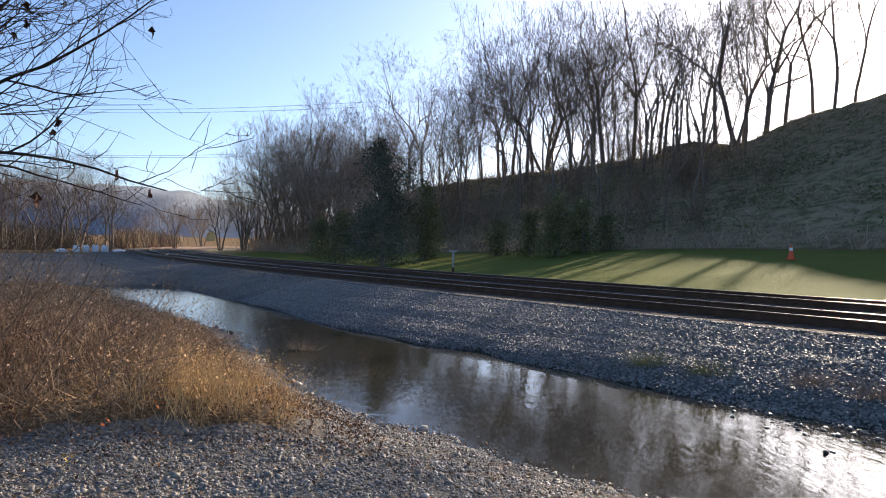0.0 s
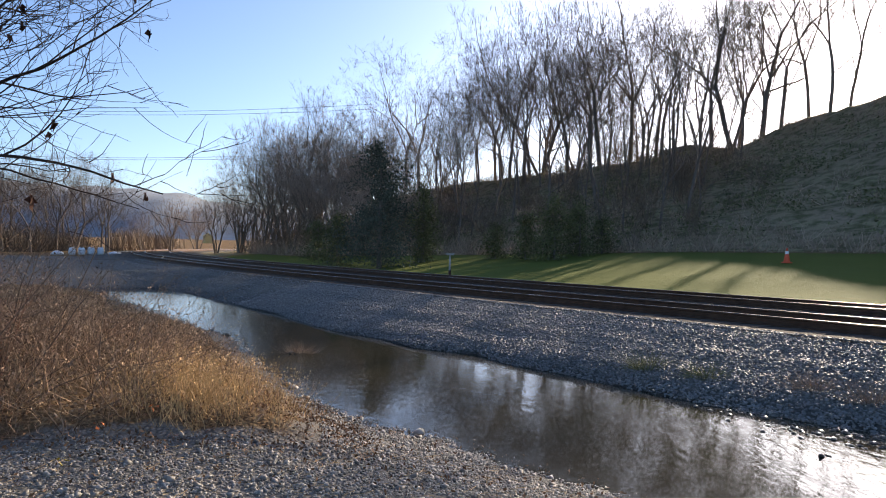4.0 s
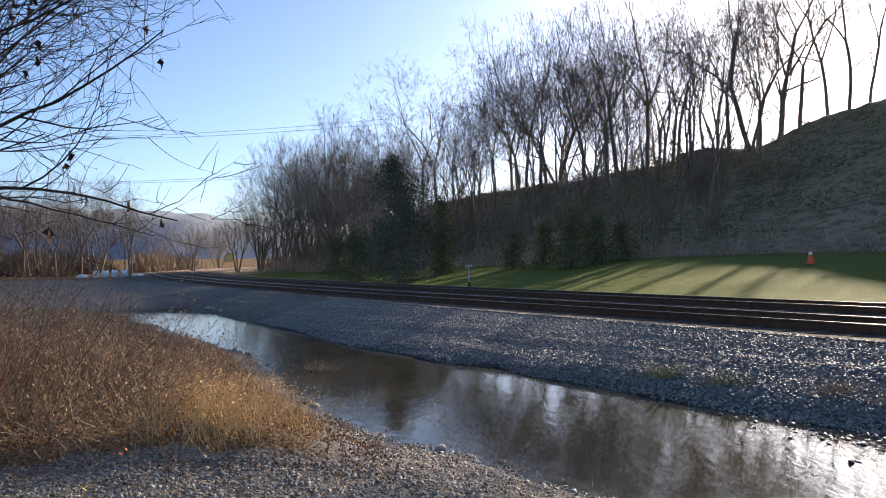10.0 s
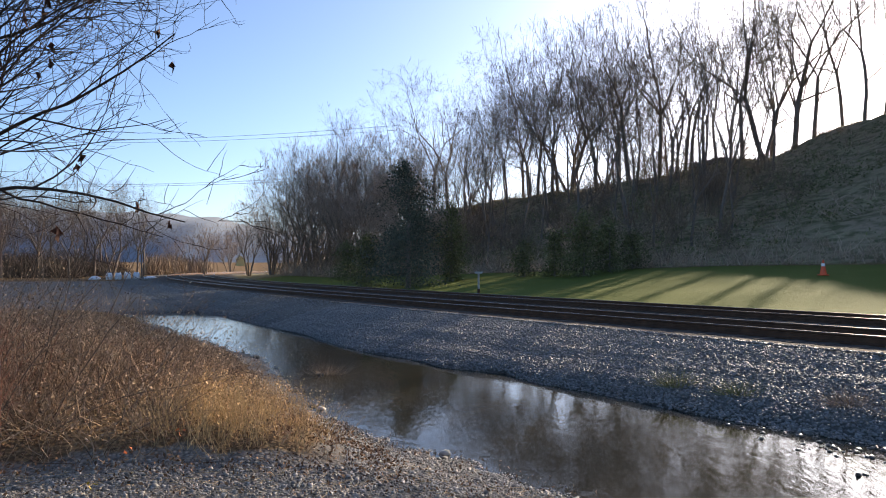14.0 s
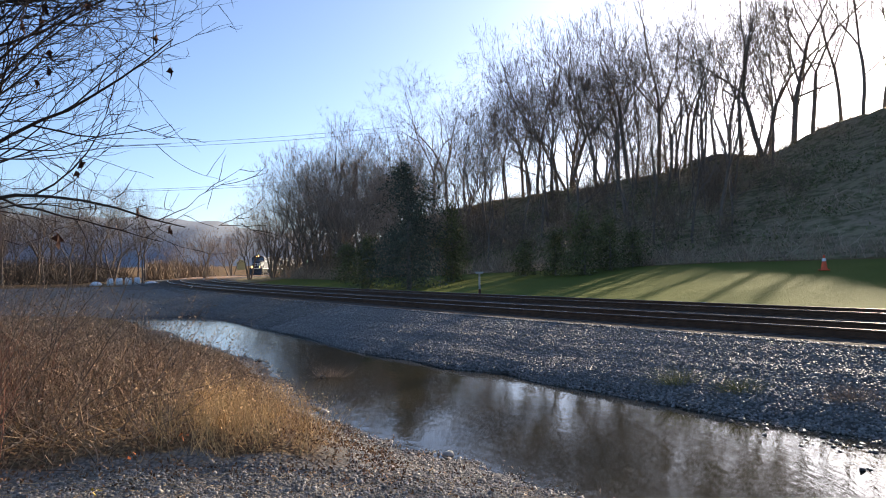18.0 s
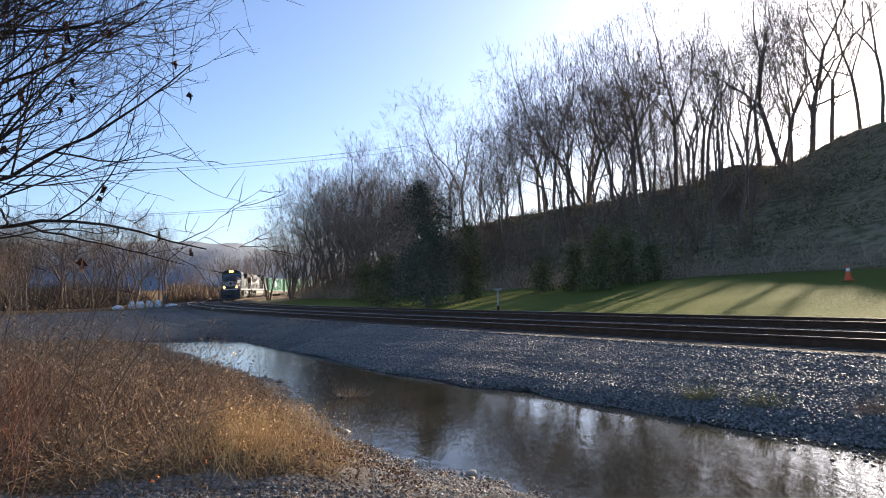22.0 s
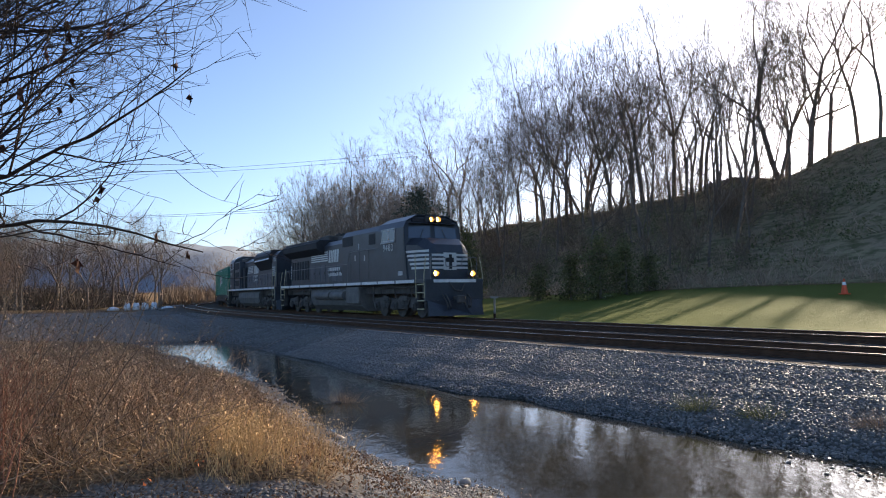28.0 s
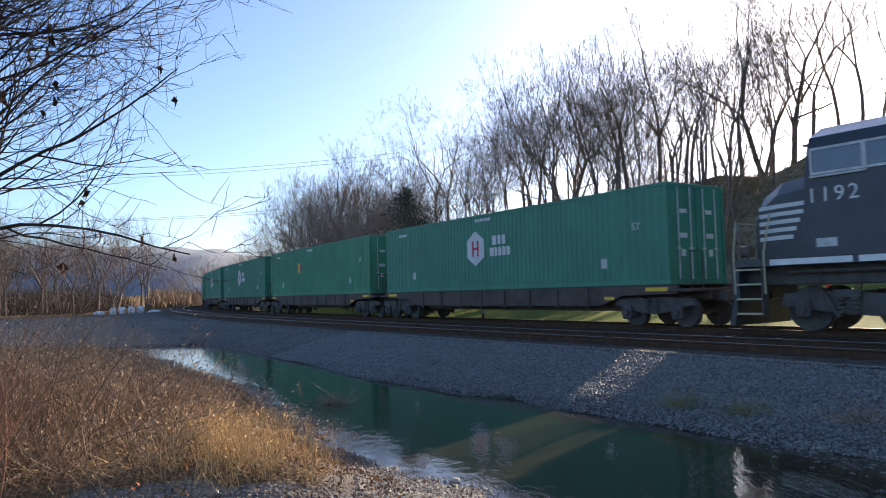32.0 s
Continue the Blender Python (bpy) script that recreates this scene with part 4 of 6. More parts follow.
near_twigs = []
# five stems, and from each long boughs that sweep out over the bank and curl upwards
for x, y, wx, wy, tall_stem in ((-3.85, 4.0, 0.03, 0.0, 4.3), (-3.8, 4.5, 0.07, 0.02, 4.2), (-3.5, 3.75, 0.03, 0.0, 4.0), (-4.15, 4.3, 0.12, -0.03, 4.4), (-3.75, 3.6, 0.07, 0.0, 4.2)):
    trunk = [[]]
    grow(rg, (x, y, height(x, y) - 0.1), (wx, wy, 1.0), tall_stem, 0.028, 0, ((12, 0.05, 0.0, 0, 0, 0, 0),), trunk)
    stem = new("stem", tubes(trunk[0], "stem", SHRUB_BARK, 7))
    stem.parent = near_shrub
    pts = trunk[0][0][0]
    for i in range(7):
        k = 6 + min(i, 6) * 5 // 6
        out = [[] for _ in BOUGH]
        rise = (rg.uniform(0.1, 0.45) if i % 3 else rg.uniform(0.6, 1.4)) + 0.3 * (i == 0)
        grow(rg, pts[k], (1.0, rg.normal(0, 0.16), rise), rg.uniform(1.4, 2.2), rg.uniform(0.011, 0.019), 0, BOUGH, out, 0.0024)
        bough = new("branch", tubes(out[0], "branch", SHRUB_BARK, 6))
        bough.parent = stem
        near_twigs += [l for lv in out[1:] for l in lv if l[0][-1][0] < -1.0 - rg.exponential(0.2)]
twig_ob = new("brushwood", tubes(near_twigs, "brushwood", SHRUB_BARK, 4))
twig_ob.parent = near_shrub
twig_ob["kind"] = "stuff"
shrub("shrub", "low leaning brown shrub stems among the weeds", [(-3.20, 6.15, 0.55, 0.5, 0.75, 1.5, 0.0075), (-3.15, 6.20, 0.25, 0.2, 0.95, 1.25, 0.006), (-2.75, 6.15, 0.3, 0.2, 0.95, 1.2, 0.006), (-3.00, 5.95, 0.75, 0.3, 0.5, 1.2, 0.006), (-3.75, 6.05, 0.85, 0.3, 0.55, 1.9, 0.008),
      (-3.95, 6.45, 0.8, 0.1, 0.75, 1.7, 0.008), (-2.80, 6.35, 0.5, 0.1, 0.8, 1.1, 0.005)], ((8, 0.07, 0.01, 4, 0.3, 36, 0.42), (5, 0.12, 0.04, 2, 0.2, 40, 0.5), (4, 0.15, 0.02, 0, 0, 0, 0)), 78, 0.0018, PALE_STEM)
for k, (x0, y0) in enumerate(((-4.5, 5.9), (-5.2, 6.6), (-4.75, 6.9), (-5.6, 7.6), (-4.1, 5.5), (-4.9, 5.2), (-3.9, 4.9))):
    shrub("shrub", "thin reddish-brown leafless shrub among the weeds", [(x0 + rng.normal(0, 0.18), y0 + rng.normal(0, 0.18), rng.normal(0.15, 0.3), rng.normal(0, 0.25), 1.0, rng.uniform(0.75, 1.15), 0.006) for _ in range(9)], ((7, 0.07, 0.02, 5, 0.25, 34, 0.45), (5, 0.12, 0.03, 3, 0.2, 38, 0.5), (4, 0.15, 0.02, 0, 0, 0, 0)), 120 + k, 0.0016, REDTWIG)
shrub("shrub", "tall tangle of thin grey-brown leafless stems at the bank's edge", [(-4.75 + 0.11 * i + rng.normal(0, 0.12), 5.5 + 0.9 * (i % 3) + rng.normal(0, 0.2), rng.normal(0.5, 0.2), rng.normal(0, 0.2), 1.0, rng.uniform(1.3, 2.2), 0.0085) for i in range(8)], ((10, 0.06, 0.0, 6, 0.25, 44, 0.42), (6, 0.12, 0.03, 4, 0.15, 42, 0.55), (4, 0.15, 0.03, 0, 0, 0, 0)), 140, 0.0019, PALE_STEM)
# dead leaves that still hang on the shrub
rng = np.random.default_rng(31)
ends = [l[0][-1] for l in near_twigs]
ends = [e for e in ends if -2.9 < e[0] < -1.9 and 1.8 < e[2] < 3.4 and e[1] > 2.8]
for i in rng.choice(len(ends), 22, replace=False):
    e = ends[i]
    v, f = flakes(np.array([(0, 0, -0.035), (0.006, 0.004, -0.05), (-0.006, 0.002, -0.04)]), rng.uniform(0.03, 0.055, 3), rng)
    ob = tagged(new("dead_leaf", raw_mesh("dead_leaf", v * (0.6, 0.6, 1.2), f, DEADLEAF)), "curled dark dead leaf hanging on the shrub", "leaf", "dead leaves on the shrub")
    ob.location = e

# ---- stones ----
ICO_V = np.array([v.co[:] for v in (lambda b: (bmesh.ops.create_icosphere(b, subdivisions=1, radius=1), b)[1])(bmesh.new()).verts])
_b = bmesh.new()
bmesh.ops.create_icosphere(_b, subdivisions=1, radius=1)
_b.verts.index_update()
ICO_F = np.array([[v.index for v in f.verts] for f in _b.faces])
_b.free()


OCT_V = np.array([(1, 0, 0), (-1, 0, 0), (0, 1, 0), (0, -1, 0), (0, 0, 1), (0, 0, -1)], float)
OCT_F = np.array([(0, 2, 4), (2, 1, 4), (1, 3, 4), (3, 0, 4), (2, 0, 5), (1, 2, 5), (3, 1, 5), (0, 3, 5)])


def stones(p, size, rng, squash=0.7, jag=0.22, ICO_V=ICO_V, ICO_F=ICO_F):
    """Uneven stones at points, as one mesh."""
    n = len(p)
    q = rng.normal(0, 1, (n, 4))
    q /= np.linalg.norm(q, axis=1)[:, None]
    w, x, y, z = q.T
    R = np.stack([1 - 2 * (y * y + z * z), 2 * (x * y - z * w), 2 * (x * z + y * w), 2 * (x * y + z * w), 1 - 2 * (x * x + z * z), 2 * (y * z - x * w), 2 * (x * z - y * w), 2 * (y * z + x * w), 1 - 2 * (x * x + y * y)], 1).reshape(n, 3, 3)
    s = np.asarray(size)[:, None] * rng.uniform(0.6, 1.2, (n, 3))
    v = ICO_V[None] * (1 + rng.normal(0, jag, (n, len(ICO_V), 1))) * s[:, None]
    v = np.einsum("nij,nkj->nki", R, v) * (1, 1, squash) + p[:, None]
    return v.reshape(-1, 3), (np.arange(n)[:, None, None] * len(ICO_V) + ICO_F[None]).reshape(-1, 3)


rng = np.random.default_rng(41)
# gravel of the beach, coarse towards the water
p = scatter(165000, (-4.2, 6.0, 2.6, 9.5), rng, lambda p: (weed_depth(p) < 0.15) & (land(p)[3] < -9) & (np.hypot(p[:, 0], p[:, 1]) < 9.8) & ~(inside(p, list(BANK_NEAR) + list(BANK_FAR)) & (seg_dist(p, BANK_NEAR) > rng.exponential(0.22, len(p)))))
sz = np.clip(rng.lognormal(-4.65, 0.42, len(p)), 0.005, 0.04)
stuff("gravel_stones", [stones(np.column_stack([p, land(p)[0] + sz * 0.25]), sz, rng, 0.75, 0.25, OCT_V, OCT_F)], PEBBLE, "loose grey gravel on the creek beach", "gravel")
# stones along the weedy bank, at the water's edge
p = scatter(5000, (-11, 0, 7.5, 23), rng, lambda p: (seg_dist(p, BANK_NEAR) < rng.exponential(0.3, len(p))))
sz = np.clip(rng.lognormal(-3.6, 0.4, len(p)), 0.012, 0.09)
stuff("bank_stones", [stones(np.column_stack([p, land(p)[0] + sz * 0.2]), sz, rng)], PEBBLE, "dark wet stones at the water's edge", "stones")
# blue-grey ballast on the embankment's slope
s = np.concatenate([rng.uniform(-14, 10, 84000), rng.uniform(-30, -12, 5000), rng.uniform(8, 45, 22000)])
d = rng.uniform(-10.4, -6.1, len(s))
p = np.column_stack(line(s, d)[:2])
k = ~inside(p, list(BANK_NEAR) + list(BANK_FAR)) | (seg_dist(p, BANK_FAR) < rng.exponential(0.15, len(p)))
k &= seg_dist(p, BANK_FAR) < seg_dist(p, BANK_NEAR)
p = p[k]
sz = rng.uniform(0.017, 0.036, len(p))
stuff("ballast_stones", [stones(np.column_stack([p, land(p)[0] + sz * 0.2]), sz, rng, 0.75, 0.2, OCT_V, OCT_F)], STONE, "blue-grey crushed ballast on the railway embankment", "ballast")
WET_STONE = material("dark_wet_stone", (0.075, 0.068, 0.058), 0.3, 0, 0.3, 14, 0.3, 80)
# a few larger stones and tufts that stand in the shallow water
for x, y, r in ((-2.75, 12.9, 0.07), (4.3, 7.6, 0.05), (4.6, 7.9, 0.05), (4.9, 7.7, 0.06)):
    v, f = stones(np.zeros((1, 3)), np.array([r]), rng, 0.6, 0.15)
    ob = tagged(new("stone", raw_mesh("stone", v, f, WET_STONE)), "wet stone standing out of the shallow creek", "stone", "stones in the creek")
    ob.location = (x, y, WATER_Z + r * 0.1)
p = scatter(2600, (2.2, 6.2, 5.0, 9.2), rng, lambda p: inside(p, list(BANK_NEAR) + list(BANK_FAR)) & (seg_dist(p, BANK_FAR) < rng.exponential(0.5, len(p)) * step(2.6, 4.5, p[:, 0]) + 0.02))
sz = rng.uniform(0.015, 0.045, len(p))
stuff("shallows_stones", [stones(np.column_stack([p, np.full(len(p), WATER_Z)]), sz, rng, 0.6)], WET_STONE, "wet stones breaking the surface of the shallows", "stones")
for x, y, h_, lab in ((3.15, 10.75, 0.3, "tuft of dry olive grass at the foot of the ballast"), (3.85, 10.0, 0.22, "tuft of dry olive grass at the foot of the ballast"), (4.9, 9.1, 0.25, "brown tuft of dead stems at the foot of the ballast"), (5.3, 8.5, 0.3, "brown tuft of dead stems at the foot of the ballast"), (-2.65, 13.0, 0.28, "tuft of dead stems on a stone in the creek")):
    n = 260
    bp = rng.normal(0, 0.09, (n, 3)) * (1.3, 1, 0)
    tp = bp * 2.2 + rng.normal(0, 0.05, (n, 3)) + np.column_stack([np.zeros(n), np.zeros(n), rng.uniform(0.3, 1.0, n) * h_])
    v, f = ribbons(bp, tp, np.full(n, 0.003), rng, 0.2)
    ob = tagged(new("grass_tuft", raw_mesh("grass_tuft", v, f, material("tuft", (0.2, 0.19, 0.07), 0.8, rand=0.3) if "olive" in lab else BRUSH)), lab, "grass", "tufts by the creek")
    ob.location = (x, y, max(height(x, y), WATER_Z) - 0.02)
# mown grass blades on the near part of the lawn
s, d = rng.uniform(-30, 40, 42000), 3.5 + 17 * rng.uniform(0, 1, 42000) ** 1.4
foot = np.interp(s, (-60, -5, 12, 30, 48, 80, 140), (21, 20.5, 19, 13.5, 8.5, 8, 9))
k = d < foot
p = np.column_stack(line(s[k], d[k])[:2])
b = np.column_stack([p, land(p)[0] - 0.01])
w = rng.normal(0, 0.03, b.shape)
w[:, 2] = rng.uniform(0.01, 0.025, len(b))
stuff("lawn_grass", [ribbons(b, b + w, np.full(len(b), 0.0035), rng, 0.2, pieces=2)], material("mown_grass", (0.12, 0.145, 0.034), 0.8, 0, 0.3, 0.4, rand=0.25, spec=0.15), "mown green lawn beside the railway", "grass")

# ---- small things ----
cone = thing("traffic_cone", "orange traffic cone with a white band on the lawn", "traffic cone", m=pose(16.06, 32.2, height(16.06, 32.2)))
part("base", Shape().box(-0.19, 0.19, -0.19, 0.19, 0, 0.05, 0.02), CONE, cone)
ringc = lambda z, r: [(r * math.cos(i * math.pi / 8), r * math.sin(i * math.pi / 8), z) for i in range(16)]
part("body", Shape().loft([ringc(0.05, 0.15), ringc(0.42, 0.085), ringc(0.7, 0.035)]), CONE, cone)
part("band", Shape().loft([ringc(0.42, 0.089), ringc(0.56, 0.066)]), WHITE_PAINT, cone, "white reflective band")
post = thing("marker_post", "short weathered white marker post with a flat top beside the track", "post", m=pose(0.45, 33.7, height(0.45, 33.7)) @ Matrix.Scale(1.3, 4))
part("post", Shape().rod((0, 0, -0.1), (0, 0, 0.92), 0.04, 0.035, 8), POSTM, post)
part("cap", Shape().loft([[(-0.17, -0.04, 0.94), (0.17, -0.04, 0.94), (0.17, 0.04, 0.94), (-0.17, 0.04, 0.94)], [(-0.12, -0.05, 0.86), (0.12, -0.05, 0.86), (0.12, 0.05, 0.86), (-0.12, 0.05, 0.86)]]), POSTM, post)
part("base", Shape().rod((0, 0, -0.1), (0, 0, 0.3), 0.05, n=8), RUST, post, "dark rusty base")
for i in range(4):
    r, az = 86 + i * 0.3, radians(-27.85 + i * 0.62)
    x, y = r * math.sin(az), r * math.cos(az)
    bag = thing("bulk_bag", "full white woven bulk bag standing on the gravel lot", "bag", "bags at the lot's end", pose(x, y, height(x, y), 0, 0, 26 + (4, -6, 3, -3)[i]) @ Matrix.Scale(0.74, 4))
    w = 0.43 + 0.02 * (i % 3)
    part("bag", Shape().loft([[(a * w * k, b_ * w * k, z) for a, b_ in ((-1, -0.7), (-0.7, -1), (0.7, -1), (1, -0.7), (1, 0.7), (0.7, 1), (-0.7, 1), (-1, 0.7))] for z, k in ((0, 0.9), (0.25, 1.06), (0.7, 1.04), (0.98, 0.9), (1.06, 0.55))]), BAG, bag, smooth=True)
    for a in (-1, 1):
        part("lifting_loop", Shape().path([(a * w * 0.7, -0.3, 1.0), (a * w * 0.5, -0.1, 1.2), (a * w * 0.5, 0.1, 1.2), (a * w * 0.7, 0.3, 1.0)], 0.025, 5), BAG, bag)
heap = thing("sheeted_heap", "low heap under a white sheet beside the bulk bags", "heap", m=pose(-41.9, 76.2, height(-41.9, 76.2), 0, 0, 20) @ Matrix.Scale(0.7, 4))
part("sheet", Shape().loft([[(0.95 * k * math.cos(a) * (1 + 0.12 * math.sin(3 * a + z * 4)), 0.7 * k * math.sin(a), z) for a in [i * math.pi / 9 for i in range(18)]] for z, k in ((0, 1.0), (0.3, 0.85), (0.5, 0.55), (0.6, 0.2))]), BAG, heap, smooth=True)
heap2 = thing("sheeted_heap", "low pale heap of stone near the end of the track", "heap", m=pose(-38.5, 82.5, height(-38.5, 82.5), 0, 0, 60) @ Matrix.Scale(0.7, 4))
part("sheet", Shape().loft([[(1.3 * k * math.cos(a) * (1 + 0.15 * math.sin(2 * a + z * 4)), 0.7 * k * math.sin(a), z) for a in [i * math.pi / 9 for i in range(18)]] for z, k in ((0, 1.0), (0.22, 0.8), (0.4, 0.4), (0.45, 0.1))]), BAG, heap2, smooth=True)
# a house at the crest, and a pale shed by the far field
hs = thing("house", "low dark house on the crest among the trees", "house", m=pose(33.5, 93.5, height(33.5, 93.5) - 0.2, 0, 0, 20))
part("wall", Shape().box(-3, 3, -2.5, 2.5, 0, 1.3), HOUSE, hs)
part("roof", Shape().prism([(-3.4, 1.2), (3.4, 1.2), (2.6, 2.0), (-2.6, 2.0)], -2.9, 2.9), ROOFM, hs)
part("chimney", Shape().box(1.4, 1.9, -0.3, 0.3, 1.7, 2.5, 0.02), HOUSE, hs)
shed = thing("shed", "small pale yellow gabled shed by the far field", "shed", m=pose(-133, 398, height(-133, 398), 0, 0, 30))
part("wall", Shape().box(-2, 2, -2, 2, 0, 4.2), HAY, shed)
part("roof", Shape().prism([(-2.4, 4.1), (2.4, 4.1), (0, 5.9)], -2.3, 2.3), HAY, shed)
# power lines across the valley; they end in the woods on both sides
for z0, z1, y0, y1 in ((19.5, 17.5, 150, 118), (19.9, 18.2, 151, 119), (29.5, 25.0, 152, 117), (30.3, 26, 153, 118)):
    pts = []
    for i in range(15):
        t = i / 14
        pts.append(((-92 + 80 * t), y0 + (y1 - y0) * t, z0 + (z1 - z0) * t - 2.2 * 4 * t * (1 - t) * 0.35))
    wire = tagged(new("power_line", tubes([(pts, [0.03] * len(pts))], "power_line", WIRE, 4)), "thin black power line across the valley", "power line", "power lines")
# wooded ridge on the horizon; its colour carries the haze
rx = np.linspace(-2600, 900, 120)
rv, rf = [], []
for i, x in enumerate(rx):
    yb = 1750 + 150 * math.sin(x * 0.0011)
    top = np.interp(x, (-2600, -1500, -1000, -780, -640, -560, -300, 900), (190, 182, 170, 150, 128, 118, 100, 90)) + 5 * wobble(np.array([x]), np.array([0.0]), 0.013)[0]
    for k, (dy, hz) in enumerate(((0, 0), (120, 0.35), (300, 0.75), (480, 1.0), (800, 0.9))):
        rv.append((x, yb + dy, 4 + (top - 4) * hz + (3 * math.sin(x * 0.05 + k) if k else -6)))
    if i:
        for k in range(4):
            a = (i - 1) * 5 + k
            rf.append((a, a + 1, a + 6, a + 5))
tagged(new("backdrop", raw_mesh("backdrop", rv, rf, HAZE_HILL, True)), "long wooded ridge across the valley, distance haze put into its colour", "hill", kind="structure")

# ---- the train ----
BLACK = material("black_locomotive_paint", (0.033, 0.04, 0.05), 0.38, 0, 0.3, 1.5, 0.05, 30, spec=0.5)
GRIME = material("grimy_black_underframe", (0.085, 0.078, 0.07), 0.8, 0.1, 0.35, 4, 0.3, 40)
DARK = material("dark_vent_mesh", (0.02, 0.02, 0.022), 0.7, 0, 0.3, 5)
TANK = material("dusty_tank_steel", (0.13, 0.125, 0.115), 0.65, 0, 0.3, 2, 0.1, 20)
WORN = material("weathered_black_paint", (0.04, 0.05, 0.068), 0.4, 0, 0.35, 1.2, second=(0.085, 0.095, 0.115))
# pale grey; on the second locomotive's doors it paints reflected sky
PALE_PANEL = material("pale_grey_panel", (0.2, 0.21, 0.23), 0.25, 0, 0.35, 2)
RAILING = material("grimy_white_railing", (0.16, 0.16, 0.155), 0.5, 0, 0.3, 6)
WHITE = material("white_paint", (0.58, 0.59, 0.56), 0.5, 0, 0.08, 2)
STRIPE = material("reflective_sill_stripe", (0.7, 0.7, 0.66), 0.45, 0, 0.15, 3)
GREEN = material("green_container_paint", (0.03, 0.2, 0.12), 0.45, 0, 0.16, 0.8, 0.03, 20)
GREEN_OLD = material("faded_green_container_paint", (0.05, 0.23, 0.12), 0.55, 0, 0.2, 0.8, 0.03, 20)
REDDECAL = material("red_decal", (0.55, 0.03, 0.06), 0.5, 0, 0.1, 3)
YELLOW = material("yellow_reflector", (0.75, 0.42, 0.03), 0.4, 0, 0.1, 3)
PALE_YELLOW = material("worn_yellow_handrail", (0.42, 0.38, 0.24), 0.5, 0, 0.2, 5)
TREAD = material("polished_wheel_steel", (0.32, 0.3, 0.28), 0.35, 0.9, 0.2, 8)
CARFRAME = material("brown_freight_car_paint", (0.085, 0.06, 0.048), 0.75, 0, 0.35, 2, 0.1, 30)
CABGLASS = material("cab_window_glass", (0.05, 0.075, 0.11), 0.06, 0, 0.1, 2, spec=0.8)
LAMP = material("lit_headlight", (1, 0.8, 0.4), 0.3, emit=(1.0, 0.42, 0.07, 20.0))
CANVAS = material("grey_label", (0.5, 0.5, 0.48), 0.6)


def writing(text, size, mat, parent, m, name="lettering", squeeze=1.0):
    """Flat raised letters of the built-in font."""
    cu = bpy.data.curves.new(name, "FONT")
    cu.body, cu.size, cu.align_x, cu.align_y, cu.extrude, cu.resolution_u = text, size, "CENTER", "CENTER", 0.004, 3
    ob = bpy.data.objects.new(name, cu)
    me = bpy.data.meshes.new_from_object(ob)
    bpy.data.objects.remove(ob)
    bpy.data.curves.remove(cu)
    me.transform(m @ Matrix.Diagonal((squeeze, 1, 1, 1)))
    me.materials.clear()
    me.materials.append(mat)
    ob = new(name, me)
    ob.parent = parent
    return ob


def digits(text, size, parent, side, x, z, y):
    """A number on a side wall, a part for each figure."""
    step_x = size * 0.62
    for i, ch in enumerate(text):
        o = (i - (len(text) - 1) / 2) * step_x
        writing(ch, size, WHITE, parent, on_side(x + (o if side < 0 else -o), z, side, y), "figure")


def on_side(x, z, side, y):
    """Frame of a sign on a side wall: reads from outside. side: -1 right, 1 left."""
    return Matrix.Translation((x, side * y, z)) @ Euler((radians(90), 0, 0 if side < 0 else radians(180))).to_matrix().to_4x4()


def bogie(parent, x, axles, pitch, r, name="bogie", high=0.95):
    """Side frames with springs and boxes over its wheelsets."""
    b = thing(name, "", "")
    for k in ("label", "category"):
        if k in b:
            del b[k]
    b.parent = parent
    b.matrix_basis = Matrix.Translation((x, 0, 0))
    half = pitch * (axles - 1) / 2
    for side in (-1, 1):
        f = Shape()
        y0, y1 = sorted((side * 0.98, side * 1.14))
        out = [(-half - 0.55, 0.62), (-half - 0.45, high - 0.05), (-half * 0.5, high), (0, high - 0.1), (half * 0.5, high), (half + 0.45, high - 0.05), (half + 0.55, 0.62), (half + 0.2, 0.58), (half * 0.55, 0.42), (0, 0.36), (-half * 0.55, 0.42), (-half - 0.2, 0.58)]
        f.prism(out, y0, y1)
        for i in range(axles):
            cx = -half + i * pitch
            f.box(cx - 0.17, cx + 0.17, *sorted((side * 1.1, side * 1.27)), r - 0.2, r + 0.2, 0.04)
            f.rod((cx, side * 1.25, r), (cx, side * 1.33, r), 0.12, n=10)
        for i in range(axles - 1):
            cx = -half + (i + 0.5) * pitch
            for o in (-0.16, 0.16):
                for lv in range(4):
                    f.rod((cx + o, side * 1.18, 0.44 + lv * 0.1), (cx + o, side * 1.18, 0.5 + lv * 0.1), 0.09, n=8)
            if axles == 3:
                f.box(cx - 0.3, cx + 0.3, *sorted((side * 1.14, side * 1.24)), 0.78, 0.98, 0.03)
                f.rod((cx + 0.2, side * 1.2, 0.35), (cx + 0.5, side * 1.2, 0.9), 0.05)
        part("side_frame", f, GRIME, b)
    part("bolster", Shape().box(-0.35, 0.35, -1.0, 1.0, 0.5, 0.85, 0.05), GRIME, b)
    for i in range(axles):
        cx = -half + i * pitch
        w = Shape().rod((cx, -0.8, r), (cx, 0.8, r), 0.08, n=8)
        for side in (-1, 1):
            a, c_ = side * 0.69, side * 0.82
            w.rod((cx, a, r), (cx, c_, r), r, n=28)
            w.rod((cx, side * 0.66, r), (cx, a, r), r + 0.025, n=28)
            w.rod((cx, c_, r), (cx, side * 0.86, r), 0.16, n=10)
        part("wheelset", w, GRIME, b)
    return b


